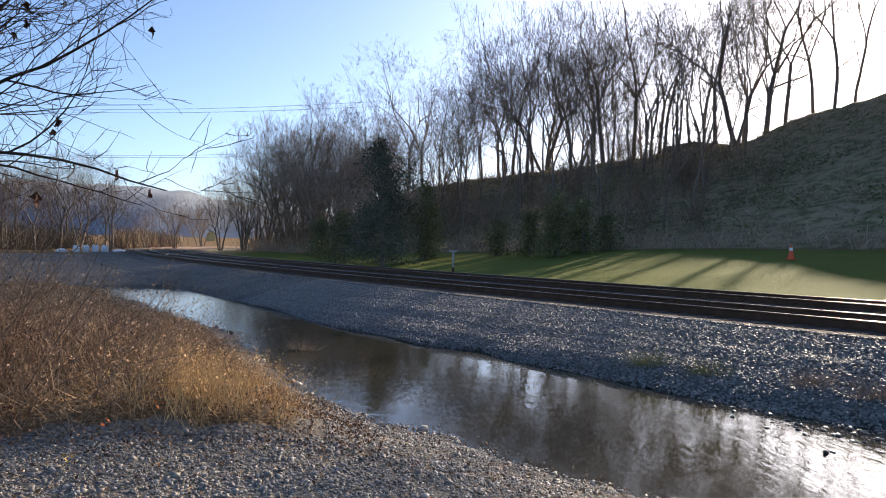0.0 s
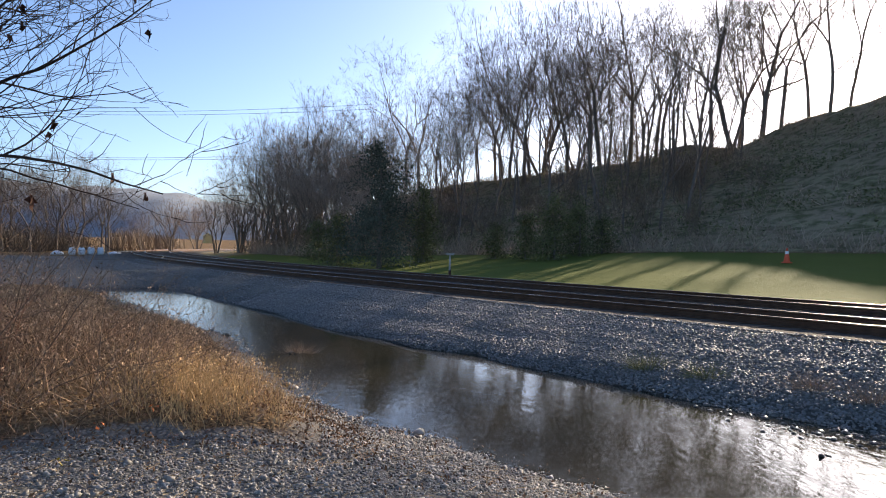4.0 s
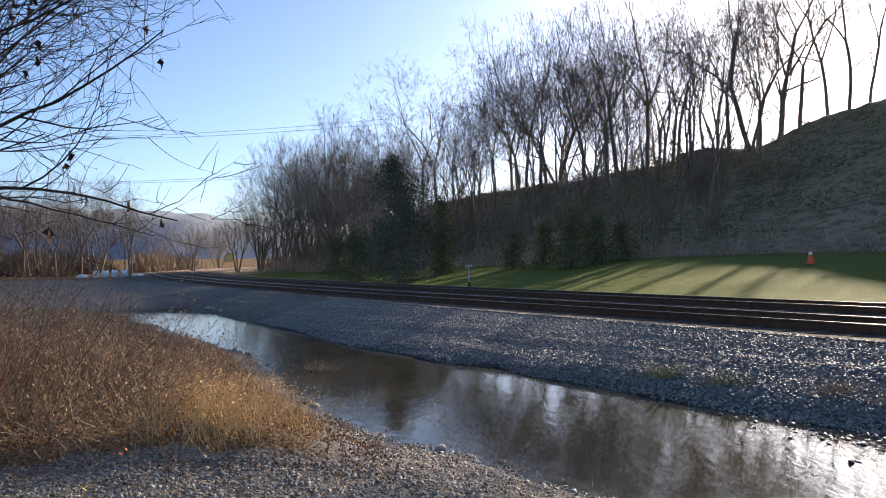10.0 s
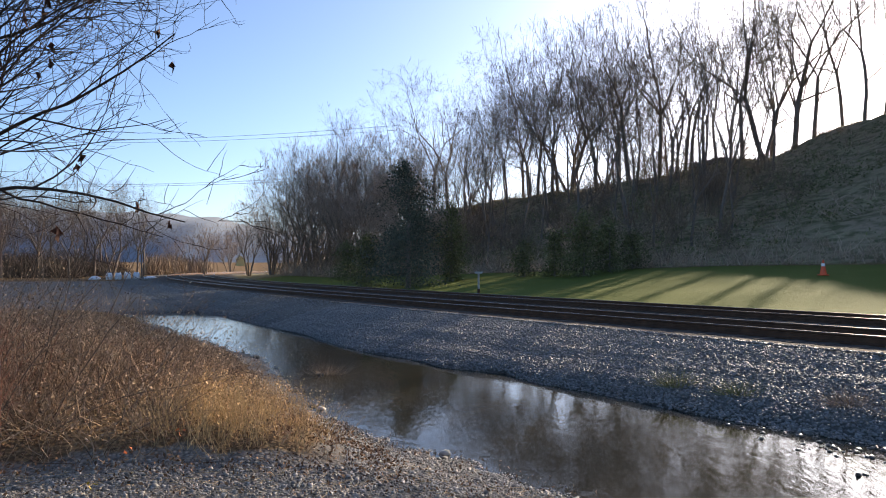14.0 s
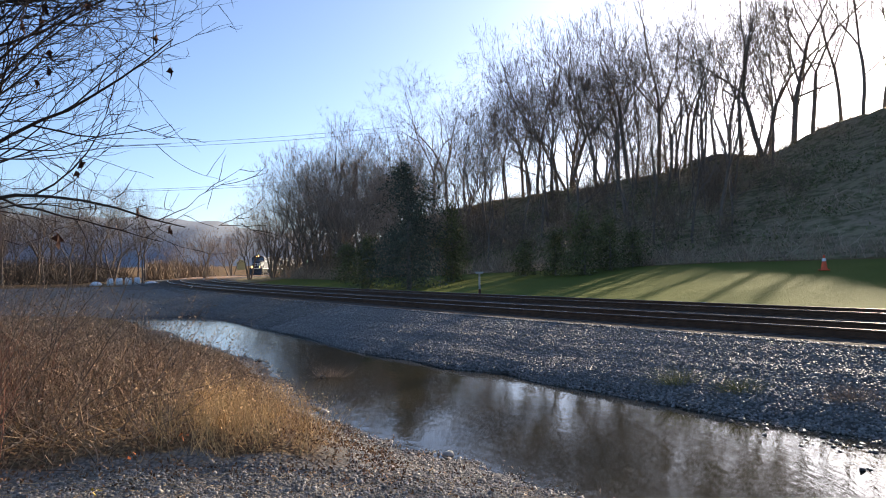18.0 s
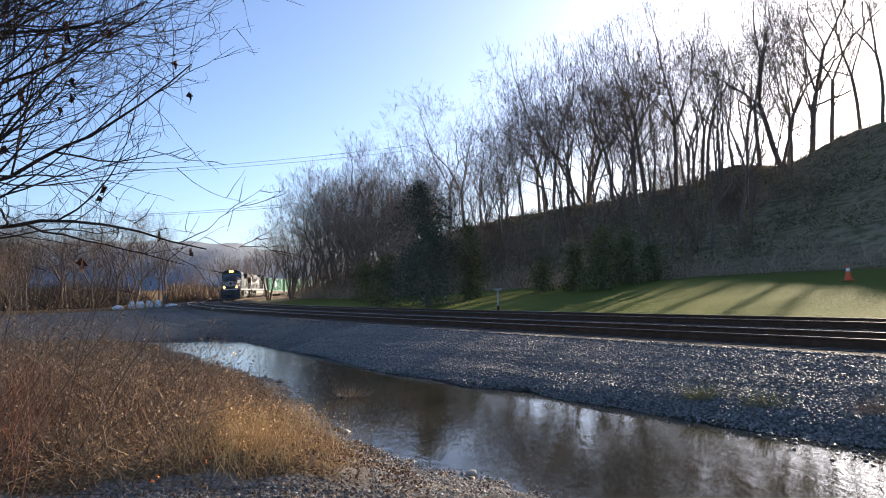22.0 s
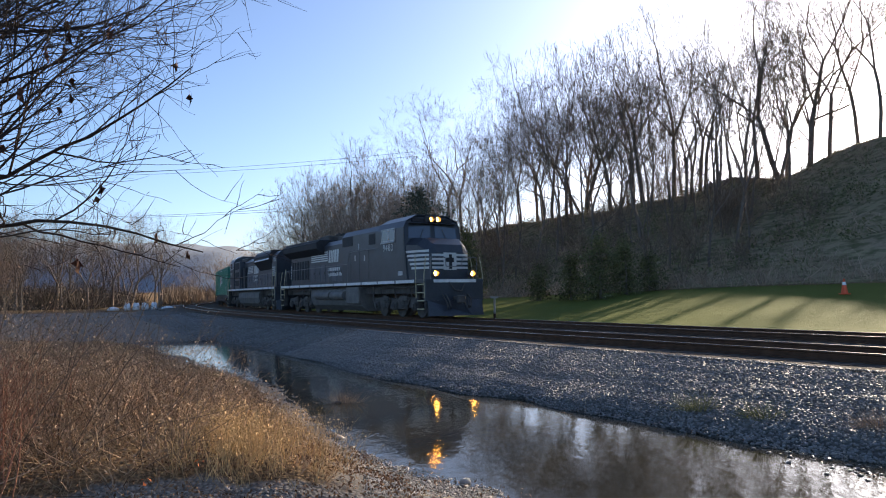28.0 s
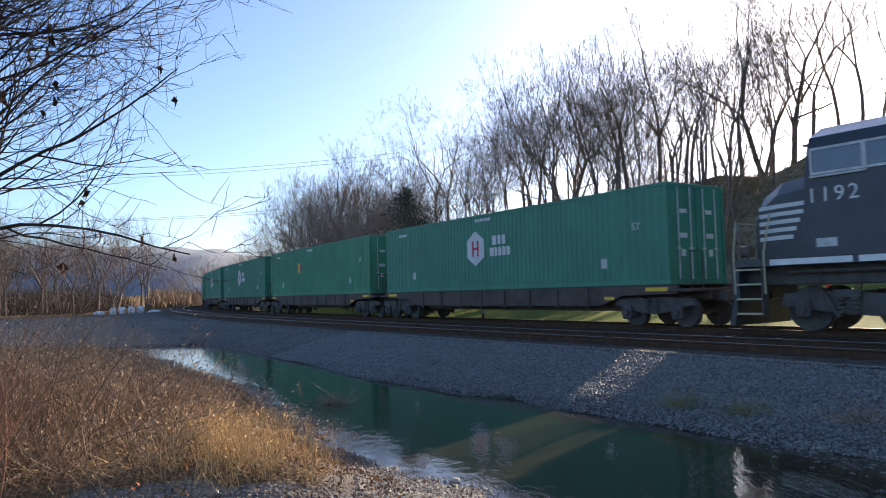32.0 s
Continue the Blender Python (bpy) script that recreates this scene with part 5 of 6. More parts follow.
def hand_rail(parent, pts, posts, mat, low):
    """A rail along pts with posts down to low."""
    h = Shape().path(pts, 0.02, 5)
    for x, y, z in posts:
        h.rod((x, y, low), (x, y, z), 0.017, n=5)
    return part("handrail", h, mat, parent)


def ladder(parent, x, side, mat=PALE_YELLOW):
    """Steps up to the walkway at a corner."""
    for i in range(4):
        z = 0.42 + i * 0.36
        tread = part("step", Shape().box(x - 0.32, x + 0.32, *sorted((side * 1.2, side * 1.5)), z - 0.02, z + 0.02), GRIME, parent)
        part("step_edge", Shape().box(x - 0.32, x + 0.32, *sorted((side * 1.5, side * 1.51)), z - 0.02, z + 0.025), mat, tread, "pale step edge")
    for o in (-0.34, 0.34):
        part("step_stringer", Shape().box(x + o - 0.015, x + o + 0.015, *sorted((side * 1.25, side * 1.5)), 0.36, 1.62), GRIME, parent)


def stripes(parent, side, y, x0, x1, z0, n, h, slant):
    """A block of level white stripes on a side wall, cut aslant at one end."""
    for i in range(n):
        z = z0 + i * h * 1.7
        s = Shape().prism([(x0 + slant * i / n, z), (x1, z), (x1, z + h), (x0 + slant * (i + 0.6) / n, z + h)], *sorted((side * y, side * (y + 0.006))))
        part("white_stripe", s, WHITE, parent)


def block_letters(parent, side, y, x, z, widths, h, mat=WHITE, gap=0.3, slant=0.0, name="lettering_bar"):
    """Lettering that stays unnamed: bars of its size and colour, in a row from x on."""
    for w in widths:
        a, b_ = (x, x + w) if side > 0 else (x - w, x)
        part(name, Shape().prism([(a, z), (b_, z), (b_ + slant, z + h), (a + slant, z + h)], *sorted((side * y, side * (y + 0.006)))), mat, parent)
        x += (w + gap * h) * (1 if side > 0 else -1)


def coupler(parent, x, way):
    c = Shape().box(min(x, x - way * 0.7), max(x, x - way * 0.7), -0.11, 0.11, 0.72, 0.98, 0.03)
    c.box(x - 0.1, x + 0.12, -0.2, 0.16, 0.68, 1.02, 0.04)
    c.path([(x - way * 0.35, 0.3, 0.9), (x - way * 0.15, 0.34, 0.6), (x, 0.36, 0.45), (x + way * 0.15, 0.3, 0.6)], 0.035)
    part("coupler", c, GRIME, parent)


def locomotive(name, label, number, wings):
    """A six-axle road diesel, its cab end towards +x; z is 0 at the rail head."""
    flat = wings == "flat"
    lo = thing(name, label, "locomotive", "locomotives of the train")
    # frame, walkway, tanks
    part("frame", Shape().box(-10.35, 10.35, -1.05, 1.05, 1.1, 1.6, 0.03), GRIME, lo)
    part("walkway", Shape().box(-10.45, 10.45, -1.52, 1.52, 1.56, 1.74, 0.015), BLACK, lo)
    for side in (-1, 1):
        for i in range(10):
            x0 = -10.3 + i * 1.99
            part("sill_stripe", Shape().box(x0, x0 + 1.86, *sorted((side * 1.52, side * 1.526)), 1.585, 1.725), STRIPE, lo, "pale reflective stripe on the sill")
    t0, t1 = (-4.37, 3.19) if flat else (-4.6, 4.4)
    tank = ((-1.4, 1.38), (-1.44, 0.95), (-1.3, 0.5), (-0.95, 0.22), (0.95, 0.22), (1.3, 0.5), (1.44, 0.95), (1.4, 1.38))
    part("fuel_tank", Shape().loft([[(x, y, z) for y, z in tank] for x in (t0, t0 + 0.1, t1 - 0.1, t1)]), TANK, lo, "dusty grey-black fuel tank")
    for side in (-1, 1):
        if flat:
            for x0, x1 in ((-3.25, -0.95), (-0.75, 1.2)):
                part("air_reservoir", Shape().rod((x0, side * 1.42, 1.05), (x1, side * 1.42, 1.05), 0.24, n=16), TANK, lo, smooth=False)
            part("battery_box", Shape().box(1.35, 3.1, *sorted((side * 1.0, side * 1.47)), 0.6, 1.5, 0.03), TANK, lo)
        for x0 in (-4.9, 4.7):
            part("pipework", Shape().path([(x0, side * 1.3, 1.5), (x0, side * 1.34, 0.8), (x0 + 0.4, side * 1.36, 0.5)], 0.04), GRIME, lo)
        part("conduit", Shape().path([(-9.5, side * 1.2, 1.42), (9.2, side * 1.2, 1.42)], 0.05), GRIME, lo)
        for x in (-9.0, -6.75, -4.9, 5.2, 6.75, 8.4):
            part("sandbox_pipe", Shape().path([(x, side * 1.15, 1.55), (x + 0.1, side * 1.2, 1.2), (x + 0.35, side * 1.0, 0.4)], 0.03, 5), GRIME, lo)
    for x in (-6.9, 6.9):
        bogie(lo, x, 3, 2.0, 0.53)
    # long hood with doors and vents
    hx0 = -9.6
    hood = [(-1.0, 1.74), (1.0, 1.74), (1.0, 4.02), (0.72, 4.3), (-0.72, 4.3), (-1.0, 4.02)]
    part("long_hood", Shape().loft([[(x, y, z) for y, z in hood] for x in (hx0, 5.58)]), BLACK, lo)
    doors = (-5.7, 6) if flat else (-8.5, 12)
    for side in (-1, 1):
        for i in range(doors[1]):
            x0 = doors[0] + i * 0.92
            if flat or i < 6:
                dr = part("hood_door", Shape().box(x0, x0 + 0.86, *sorted((side * 0.99, side * 1.02)), 1.9, 2.9, 0.01), WORN, lo, "weathered hood door")
            else:
                dr = part("hood_door", Shape().box(x0, x0 + 0.86, *sorted((side * 0.99, side * 1.02)), 1.9, 2.8, 0.01), WORN, lo, "weathered hood door")
            part("latch", Shape().box(x0 + 0.7, x0 + 0.78, *sorted((side * 1.02, side * 1.05)), 2.35, 2.5, 0.008), GRIME, dr)
        if flat:
            for i in range(7):
                x0 = -9.4 + i * 0.52
                part("radiator_vent", Shape().box(x0, x0 + 0.3, *sorted((side * 0.99, side * 1.03)), 2.1, 3.3, 0.008), DARK, lo, "dark upright vent")
        else:
            # sky reflections along the doors, painted as pale strips
            for i in range(22):
                x0 = -8.35 + i * 0.53
                part("door_stripe", Shape().box(x0, x0 + 0.2, *sorted((side * 1.02, side * 1.03)), 1.95, 2.75, 0.004), PALE_PANEL, lo, "pale strip, sky reflection put into its colour")
    if flat:
        rad = [(-1.0, 3.55), (-1.5, 3.92), (-1.53, 4.28), (-1.3, 4.42), (1.3, 4.42), (1.53, 4.28), (1.5, 3.92), (1.0, 3.55)]
        part("radiator", Shape().loft([[(x, y, z) for y, z in rad] for x in (-9.9, -9.8, -3.4, -3.2)]), DARK, lo, "overhanging radiator cabin")
        part("radiator_roof", Shape().box(-9.85, -3.3, -1.35, 1.35, 4.42, 4.48, 0.02), BLACK, lo)
        part("roof_hatch", Shape().box(-5.1, -3.5, -0.6, 0.6, 4.46, 4.75, 0.05), GRIME, lo)
        part("exhaust_port", Shape().box(-2.5, -1.3, -0.4, 0.4, 4.3, 4.62, 0.05), GRIME, lo)
        aux = [(-1.22, 1.74), (1.22, 1.74), (1.22, 4.3), (1.0, 4.58), (-1.0, 4.58), (-1.22, 4.3)]
        part("auxiliary_cabinet", Shape().loft([[(x, y, z) for y, z in aux] for x in (0.22, 5.58)]), BLACK, lo)
        for side in (-1, 1):
            part("intake_grille", Shape().box(0.3, 1.75, *sorted((side * 1.215, side * 1.235)), 3.75, 4.28, 0.01), DARK, lo, "dark intake grille")
            part("intake_grille", Shape().box(3.9, 4.7, *sorted((side * 1.215, side * 1.235)), 3.65, 4.2, 0.01), DARK, lo, "dark intake grille")
            for x0 in (0.4, 1.6, 2.8, 4.0):
                part("cabinet_door", Shape().box(x0, x0 + 1.1, *sorted((side * 1.215, side * 1.235)), 1.9, 3.5, 0.01), BLACK, lo)
            for x0, z0 in ((2.05, 2.9), (3.3, 2.85), (2.55, 3.5)):
                part("warning_label", Shape().box(x0, x0 + 0.12, *sorted((side * 1.236, side * 1.242)), z0, z0 + 0.3), CANVAS, lo)
    else:
        rad = [(-1.0, 3.1), (-1.5, 3.75), (-1.53, 4.1), (-1.25, 4.5), (1.25, 4.5), (1.53, 4.1), (1.5, 3.75), (1.0, 3.1)]
        part("radiator", Shape().loft([[(x, y, z) for y, z in rad] for x in (-8.6, -8.5, -3.1, -2.9)]), DARK, lo, "flared dark radiator cabin")
        for side in (-1, 1):
            part("radiator_panel", Shape().loft([[(-8.45, side * 1.53, 3.78), (-8.45, side * 1.55, 3.78), (-8.45, side * 1.3, 4.46), (-8.45, side * 1.26, 4.46)], [(-3.2, side * 1.53, 3.78), (-3.2, side * 1.55, 3.78), (-3.2, side * 1.3, 4.46), (-3.2, side * 1.26, 4.46)]]), PALE_PANEL, lo, "pale radiator screen")
            part("filter_cabinet", Shape().box(3.9, 6.5, *sorted((side * 0.97, side * 1.45)), 1.74, 4.2, 0.06), BLACK, lo)
            for z0 in (2.0, 2.75):
                part("intake_screen", Shape().box(4.2, 6.1, *sorted((side * 1.45, side * 1.465)), z0, z0 + 0.5, 0.01), DARK, lo, "dark intake screen")
            part("intake_screen", Shape().box(4.1, 6.2, *sorted((side * 1.45, side * 1.465)), 3.5, 4.1, 0.01), DARK, lo, "dark intake screen")
            part("cabinet_door", Shape().box(2.6, 3.8, *sorted((side * 0.99, side * 1.2)), 1.74, 3.6, 0.03), DARK, lo)
        tail = [(-1.3, 1.74), (1.3, 1.74), (1.3, 4.0), (0.95, 4.35), (-0.95, 4.35), (-1.3, 4.0)]
        part("rear_hood", Shape().loft([[(x, y, z) for y, z in tail] for x in (-10.1, -9.95, -8.62)]), BLACK, lo)
        for side in (-1, 1):
            part("rear_door", Shape().box(-9.4, -8.7, *sorted((side * 1.3, side * 1.315)), 1.85, 3.2, 0.01), DARK, lo)
        part("exhaust_port", Shape().box(-1.6, -0.4, -0.4, 0.4, 4.28, 4.5, 0.05), GRIME, lo)
        part("roof_fan", Shape().rod((1.2, 0, 4.28), (1.2, 0, 4.44), 0.6, n=18), GRIME, lo)
        part("roof_fan", Shape().rod((2.7, 0, 4.28), (2.7, 0, 4.44), 0.6, n=18), GRIME, lo)
        part("dynamic_brake_housing", Shape().box(3.2, 5.58, -0.95, 0.95, 4.1, 4.5, 0.08), GRIME, lo)
    hx = -3.0 if flat else -1.9
    horn = Shape().rod((hx, 0, 4.28), (hx, 0, 4.72), 0.04).rod((hx, -0.3, 4.72), (hx, 0.3, 4.72), 0.03)
    for o in (-0.25, 0, 0.25):
        horn.rod((hx - 0.15, o, 4.76), (hx + 0.35, o, 4.76), 0.04, 0.1, 8)
    part("horn", horn, GRIME, lo)
    # cab and nose
    cx0 = 5.6 if flat else 6.5
    cab_o = [(-1.52, 1.74), (1.52, 1.74), (1.52, 4.18), (1.36, 4.5), (0.8, 4.76), (-0.8, 4.76), (-1.36, 4.5), (-1.52, 4.18)]
    cab = part("cab", Shape().loft([[(x, y, z) for y, z in cab_o] for x in (cx0, 8.48)] + [[(8.72 - 0.11 * (z - 1.74), y * 0.985, z - (0.06 if z > 4 else 0)) for y, z in cab_o]]), BLACK, lo)
    part("cab_roof", Shape().loft([[(x, y, z) for y, z in ((-1.36, 4.5), (-0.8, 4.77), (0.8, 4.77), (1.36, 4.5), (0.8, 4.8), (-0.8, 4.8))] for x in (cx0 - 0.05, 8.45)]), BLACK if flat else PALE_PANEL, cab)
    for side in (-1, 1):
        for a, b_ in (((6.15, 6.85), (6.95, 7.55)) if flat else ((6.75, 7.2), (7.3, 8.35))):
            w = part("side_window", Shape().box(a, b_, *sorted((side * 1.515, side * 1.535)), 3.66, 4.16, 0.01), CABGLASS, cab, "bluish cab window")
            fr = Shape()
            for z in (3.63, 4.19):
                fr.box(a - 0.05, b_ + 0.05, *sorted((side * 1.515, side * 1.55)), z - 0.03, z + 0.03)
            for x in (a - 0.025, b_ + 0.025):
                fr.box(x - 0.025, x + 0.025, *sorted((side * 1.515, side * 1.55)), 3.63, 4.19)
            part("window_frame", fr, CANVAS, w)
        part("armrest", Shape().box(*((6.1, 7.6) if flat else (7.2, 8.4)), *sorted((side * 1.52, side * 1.6)), 3.53, 3.58, 0.01), CANVAS, cab)
        quad = ((side * 0.12, 3.72), (side * 1.3, 3.66), (side * 1.26, 4.2), (side * 0.12, 4.3))
        part("windscreen", Shape().loft([[(8.745 - 0.11 * (z - 1.74), y, z) for y, z in quad], [(8.66 - 0.11 * (z - 1.74), y, z) for y, z in quad]]), CABGLASS, cab, "bluish windscreen")
        part("wiper", Shape().path([(8.56, side * 0.7, 3.66), (8.53, side * 0.5, 4.1)], 0.012, 4), GRIME, cab)
    part("sunshade_visor", Shape().box(8.3, 8.7, -1.25, 1.25, 4.36, 4.4, 0.01), BLACK, cab)
    nose_o = lambda x, top, w: [(x, -w, 1.74), (x, w, 1.74), (x, w, top - 0.35), (x, w * 0.72, top), (x, -w * 0.72, top), (x, -w, top - 0.35)]
    nose = part("nose", Shape().loft([nose_o(8.5, 3.7, 1.47), nose_o(9.35, 3.62, 1.27), nose_o(9.95, 3.3, 1.0), nose_o(10.08, 2.95, 0.95)]), BLACK, lo)
    for i in range(5):
        z = 2.2 + i * 0.19
        for side in (-1, 1):
            k = (8.95 - i * 0.1 - 8.5) / 0.85
            pts = [(8.5 + 0.85 * k, 1.475 - 0.2 * k), (9.35, 1.276), (9.95, 1.006)]
            for (xa, ya), (xb, yb) in zip(pts[:-1], pts[1:]):
                part("white_stripe", Shape().loft([[(xa, side * ya, z), (xa, side * (ya + 0.008), z), (xa, side * (ya + 0.008), z + 0.1), (xa, side * ya, z + 0.1)], [(xb, side * yb, z), (xb, side * (yb + 0.008), z), (xb, side * (yb + 0.008), z + 0.1), (xb, side * yb, z + 0.1)]]), WHITE, nose)
        if z < 2.9:
            part("white_stripe", Shape().box(10.08, 10.088, -0.93, 0.93, z, z + 0.1), WHITE, nose)
    part("emblem_panel", Shape().box(10.088, 10.094, -0.34, 0.34, 2.15, 2.93, 0.002), WHITE, nose, "white panel between the stripes")
    part("emblem", Shape().prism([(10.094, 2.2), (10.1, 2.2), (10.1, 2.85), (10.094, 2.85)], -0.06, 0.1), DARK, nose, "dark emblem on the nose")
    part("emblem", Shape().prism([(10.094, 2.5), (10.1, 2.5), (10.1, 2.7), (10.094, 2.7)], -0.22, 0.2), DARK, nose, "dark emblem on the nose")
    # lamps: headlights over the windscreen, ditch lights on the front walkway
    lit = number == "9483"
    part("headlight_housing", Shape().box(8.2, 8.56, -0.36, 0.36, 4.42, 4.74, 0.05), GRIME, cab)
    for y in (-0.17, 0.17):
        part("headlight_lens", Shape().rod((8.56, y, 4.57), (8.58, y, 4.57), 0.115, n=16), LAMP if lit else CABGLASS, cab, "lit amber-white lens" if lit else "unlit lens")
        # tube added so that the glowing lens shows only from ahead
        part("headlight_shade", Shape().loft([[(x, y + r * math.cos(i * 0.3927), 4.57 + r * math.sin(i * 0.3927)) for i in range(16)] for x, r in ((8.5, 0.15), (8.8, 0.15), (8.8, 0.125), (8.5, 0.125))], caps=False), GRIME, cab)
    for y0 in (-1.08, 0.42):
        part("number_board", Shape().box(8.3, 8.52, y0, y0 + 0.66, 4.44, 4.62, 0.02), DARK, cab)
    for y in (-0.95, 0.95):
        # includes an added tube that hides the lens from the side
        lamp = part("ditch_light", Shape().rod((10.22, y, 1.98), (10.3, y, 1.98), 0.15, n=16).rod((10.34, y, 1.74), (10.34, y, 1.85), 0.05).loft([[(x, y + r * math.cos(i * 0.3927), 1.98 + r * math.sin(i * 0.3927)) for i in range(16)] for x, r in ((10.3, 0.15), (10.52, 0.15), (10.52, 0.125), (10.3, 0.125))], caps=False), GRIME, lo)
        part("ditch_light_lens", Shape().rod((10.3, y, 1.98), (10.33, y, 1.98), 0.115, n=16), LAMP if lit else CABGLASS, lamp, "lit amber-white lens" if lit else "unlit lens")
    # ends: pilot, plough, couplers, steps, rails
    for way in (-1, 1):
        part("pilot", Shape().box(*sorted((way * 10.3, way * 10.5)), -1.5, 1.5, 0.75, 1.74, 0.03), BLACK, lo)
        part("sill_stripe", Shape().box(*sorted((way * 10.5, way * 10.507)), -1.1, 1.1, 1.58, 1.72), STRIPE, lo, "pale reflective stripe on the end sill")
        part("plough", Shape().loft([[(way * (10.5 + 0.3 * (1 - abs(y) / 1.4)), y, 0.8) for y in (-1.4, -0.7, 0, 0.7, 1.4)] + [(way * (10.66 + 0.36 * (1 - abs(y) / 1.4)), y, 0.12) for y in (1.4, 0.7, 0, -0.7, -1.4)], [(way * 10.42, y, 0.8) for y in (-1.4, -0.7, 0, 0.7, 1.4)] + [(way * 10.5, y, 0.12) for y in (1.4, 0.7, 0, -0.7, -1.4)]]), BLACK, lo)
        coupler(lo, way * 11.0, way)
        for y in (-0.5, -0.66, 0.5, 0.66):
            part("air_hose", Shape().path([(way * 10.5, y, 1.05), (way * 10.75, y, 0.85), (way * 10.88, y * 0.9, 0.55), (way * 10.74, y * 0.8, 0.42)], 0.032, 5), GRIME, lo)
        part("jumper_cable", Shape().path([(way * 10.5, -0.3, 1.6), (way * 10.62, -0.1, 1.25), (way * 10.64, 0.25, 1.2), (way * 10.5, 0.5, 1.55)], 0.03, 5), GRIME, lo)
        hand_rail(lo, [(way * 10.42, -1.2, 2.7), (way * 10.42, -0.45, 2.7), (way * 10.42, -0.4, 2.3), (way * 10.42, 0.4, 2.3), (way * 10.42, 0.45, 2.7), (way * 10.42, 1.2, 2.7)], [(way * 10.42, y, 2.7) for y in (-1.2, 1.2)], RAILING, 1.7)
        for side in (-1, 1):
            ladder(lo, way * 10.05, side)
            part("grab_iron", Shape().path([(way * 9.62, side * 1.5, 0.9), (way * 9.62, side * 1.52, 1.9), (way * 9.45, side * 1.45, 2.85)], 0.022, 5), PALE_YELLOW, lo, "worn yellow grab iron")
            part("grab_iron", Shape().path([(way * 10.4, side * 1.5, 0.9), (way * 10.4, side * 1.52, 1.9), (way * 10.36, side * 1.4, 2.75)], 0.022, 5), PALE_YELLOW, lo, "worn yellow grab iron")
    for side in (-1, 1):
        xk = 1.6 if flat else 3.4
        xs = [x for x in (-9.2, -7.7, -6.1, -4.5, -2.9, -1.3, 0.3, 1.6, 3.0) if x <= xk]
        hand_rail(lo, [(-9.4, side * 1.46, 2.0), (-9.35, side * 1.46, 2.72), (xk, side * 1.46, 2.75)] + ([(1.9, side * 1.46, 3.38), (cx0, side * 1.46, 3.4)] if flat else []), [(x, side * 1.46, 2.74) for x in xs], RAILING, 1.7)
        # markings
        digits(number, 0.48, lo, side, 6.82 if flat else 7.95, 3.3 if flat else 3.12, 1.53)
        c, zs = (-2.55, 3.13) if flat else (-0.1, 3.04)
        y = 1.003
        if side < 0:
            stripes(lo, side, y, c - 3.0, c - 0.1, zs, 5, 0.075, 0.0 if flat else 0.4)
            block_letters(lo, 1, -y - 0.006, c + 0.05, zs - 0.12, (0.22, 0.16, 0.22, 0.3, 0.3), 0.74, slant=0.12, gap=0.12)
            for z in (2.5, 2.2):
                block_letters(lo, 1, -1.026, c, z, (0.22,) * (7 if z > 2.4 else 8), 0.2, gap=0.3)
        else:
            stripes(lo, side, y, c + 2.6, c + 0.1, zs, 5, 0.075, -0.5)
            block_letters(lo, -1, -y - 0.006, c - 0.3, zs - 0.1, (0.26, 0.18, 0.26, 0.36, 0.36), 0.66, slant=-0.14, gap=0.12)
            for z in (2.62, 2.3):
                block_letters(lo, -1, -1.026, c, z, (0.22,) * (7 if z > 2.5 else 8), 0.2, gap=0.3)
        part("data_plate", Shape().box(7.9, 8.35, *sorted((side * 1.524, side * 1.53)), 1.95, 2.15), CANVAS, lo)
        if not flat:
            digits(number, 0.42, lo, side, -9.35, 3.72, 1.31)
            stripes(lo, side, 1.316, -9.95, -8.75, 2.55, 5, 0.085, 0.3)
        else:
            stripes(lo, side, 1.032, -9.58, -9.44, 2.2, 5, 0.11, 0.0)
    return lo


def corrugated(x0, x1, y, z0, z1, n, deep, side):
    """A wall of upright ribs from x0 to x1."""
    top, low = [], []
    for i in range(n):
        a = x0 + (x1 - x0) * i / n
        w = (x1 - x0) / n
        for f, o in ((0.0, 0), (0.3, 0), (0.42, -deep), (0.88, -deep)):
            low.append((a + w * f, side * (y + o), z0))
            top.append((a + w * f, side * (y + o), z1))
    low.append((x1, side * y, z0))
    top.append((x1, side * y, z1))
    return Shape().loft([low, top], closed=False, caps=False)


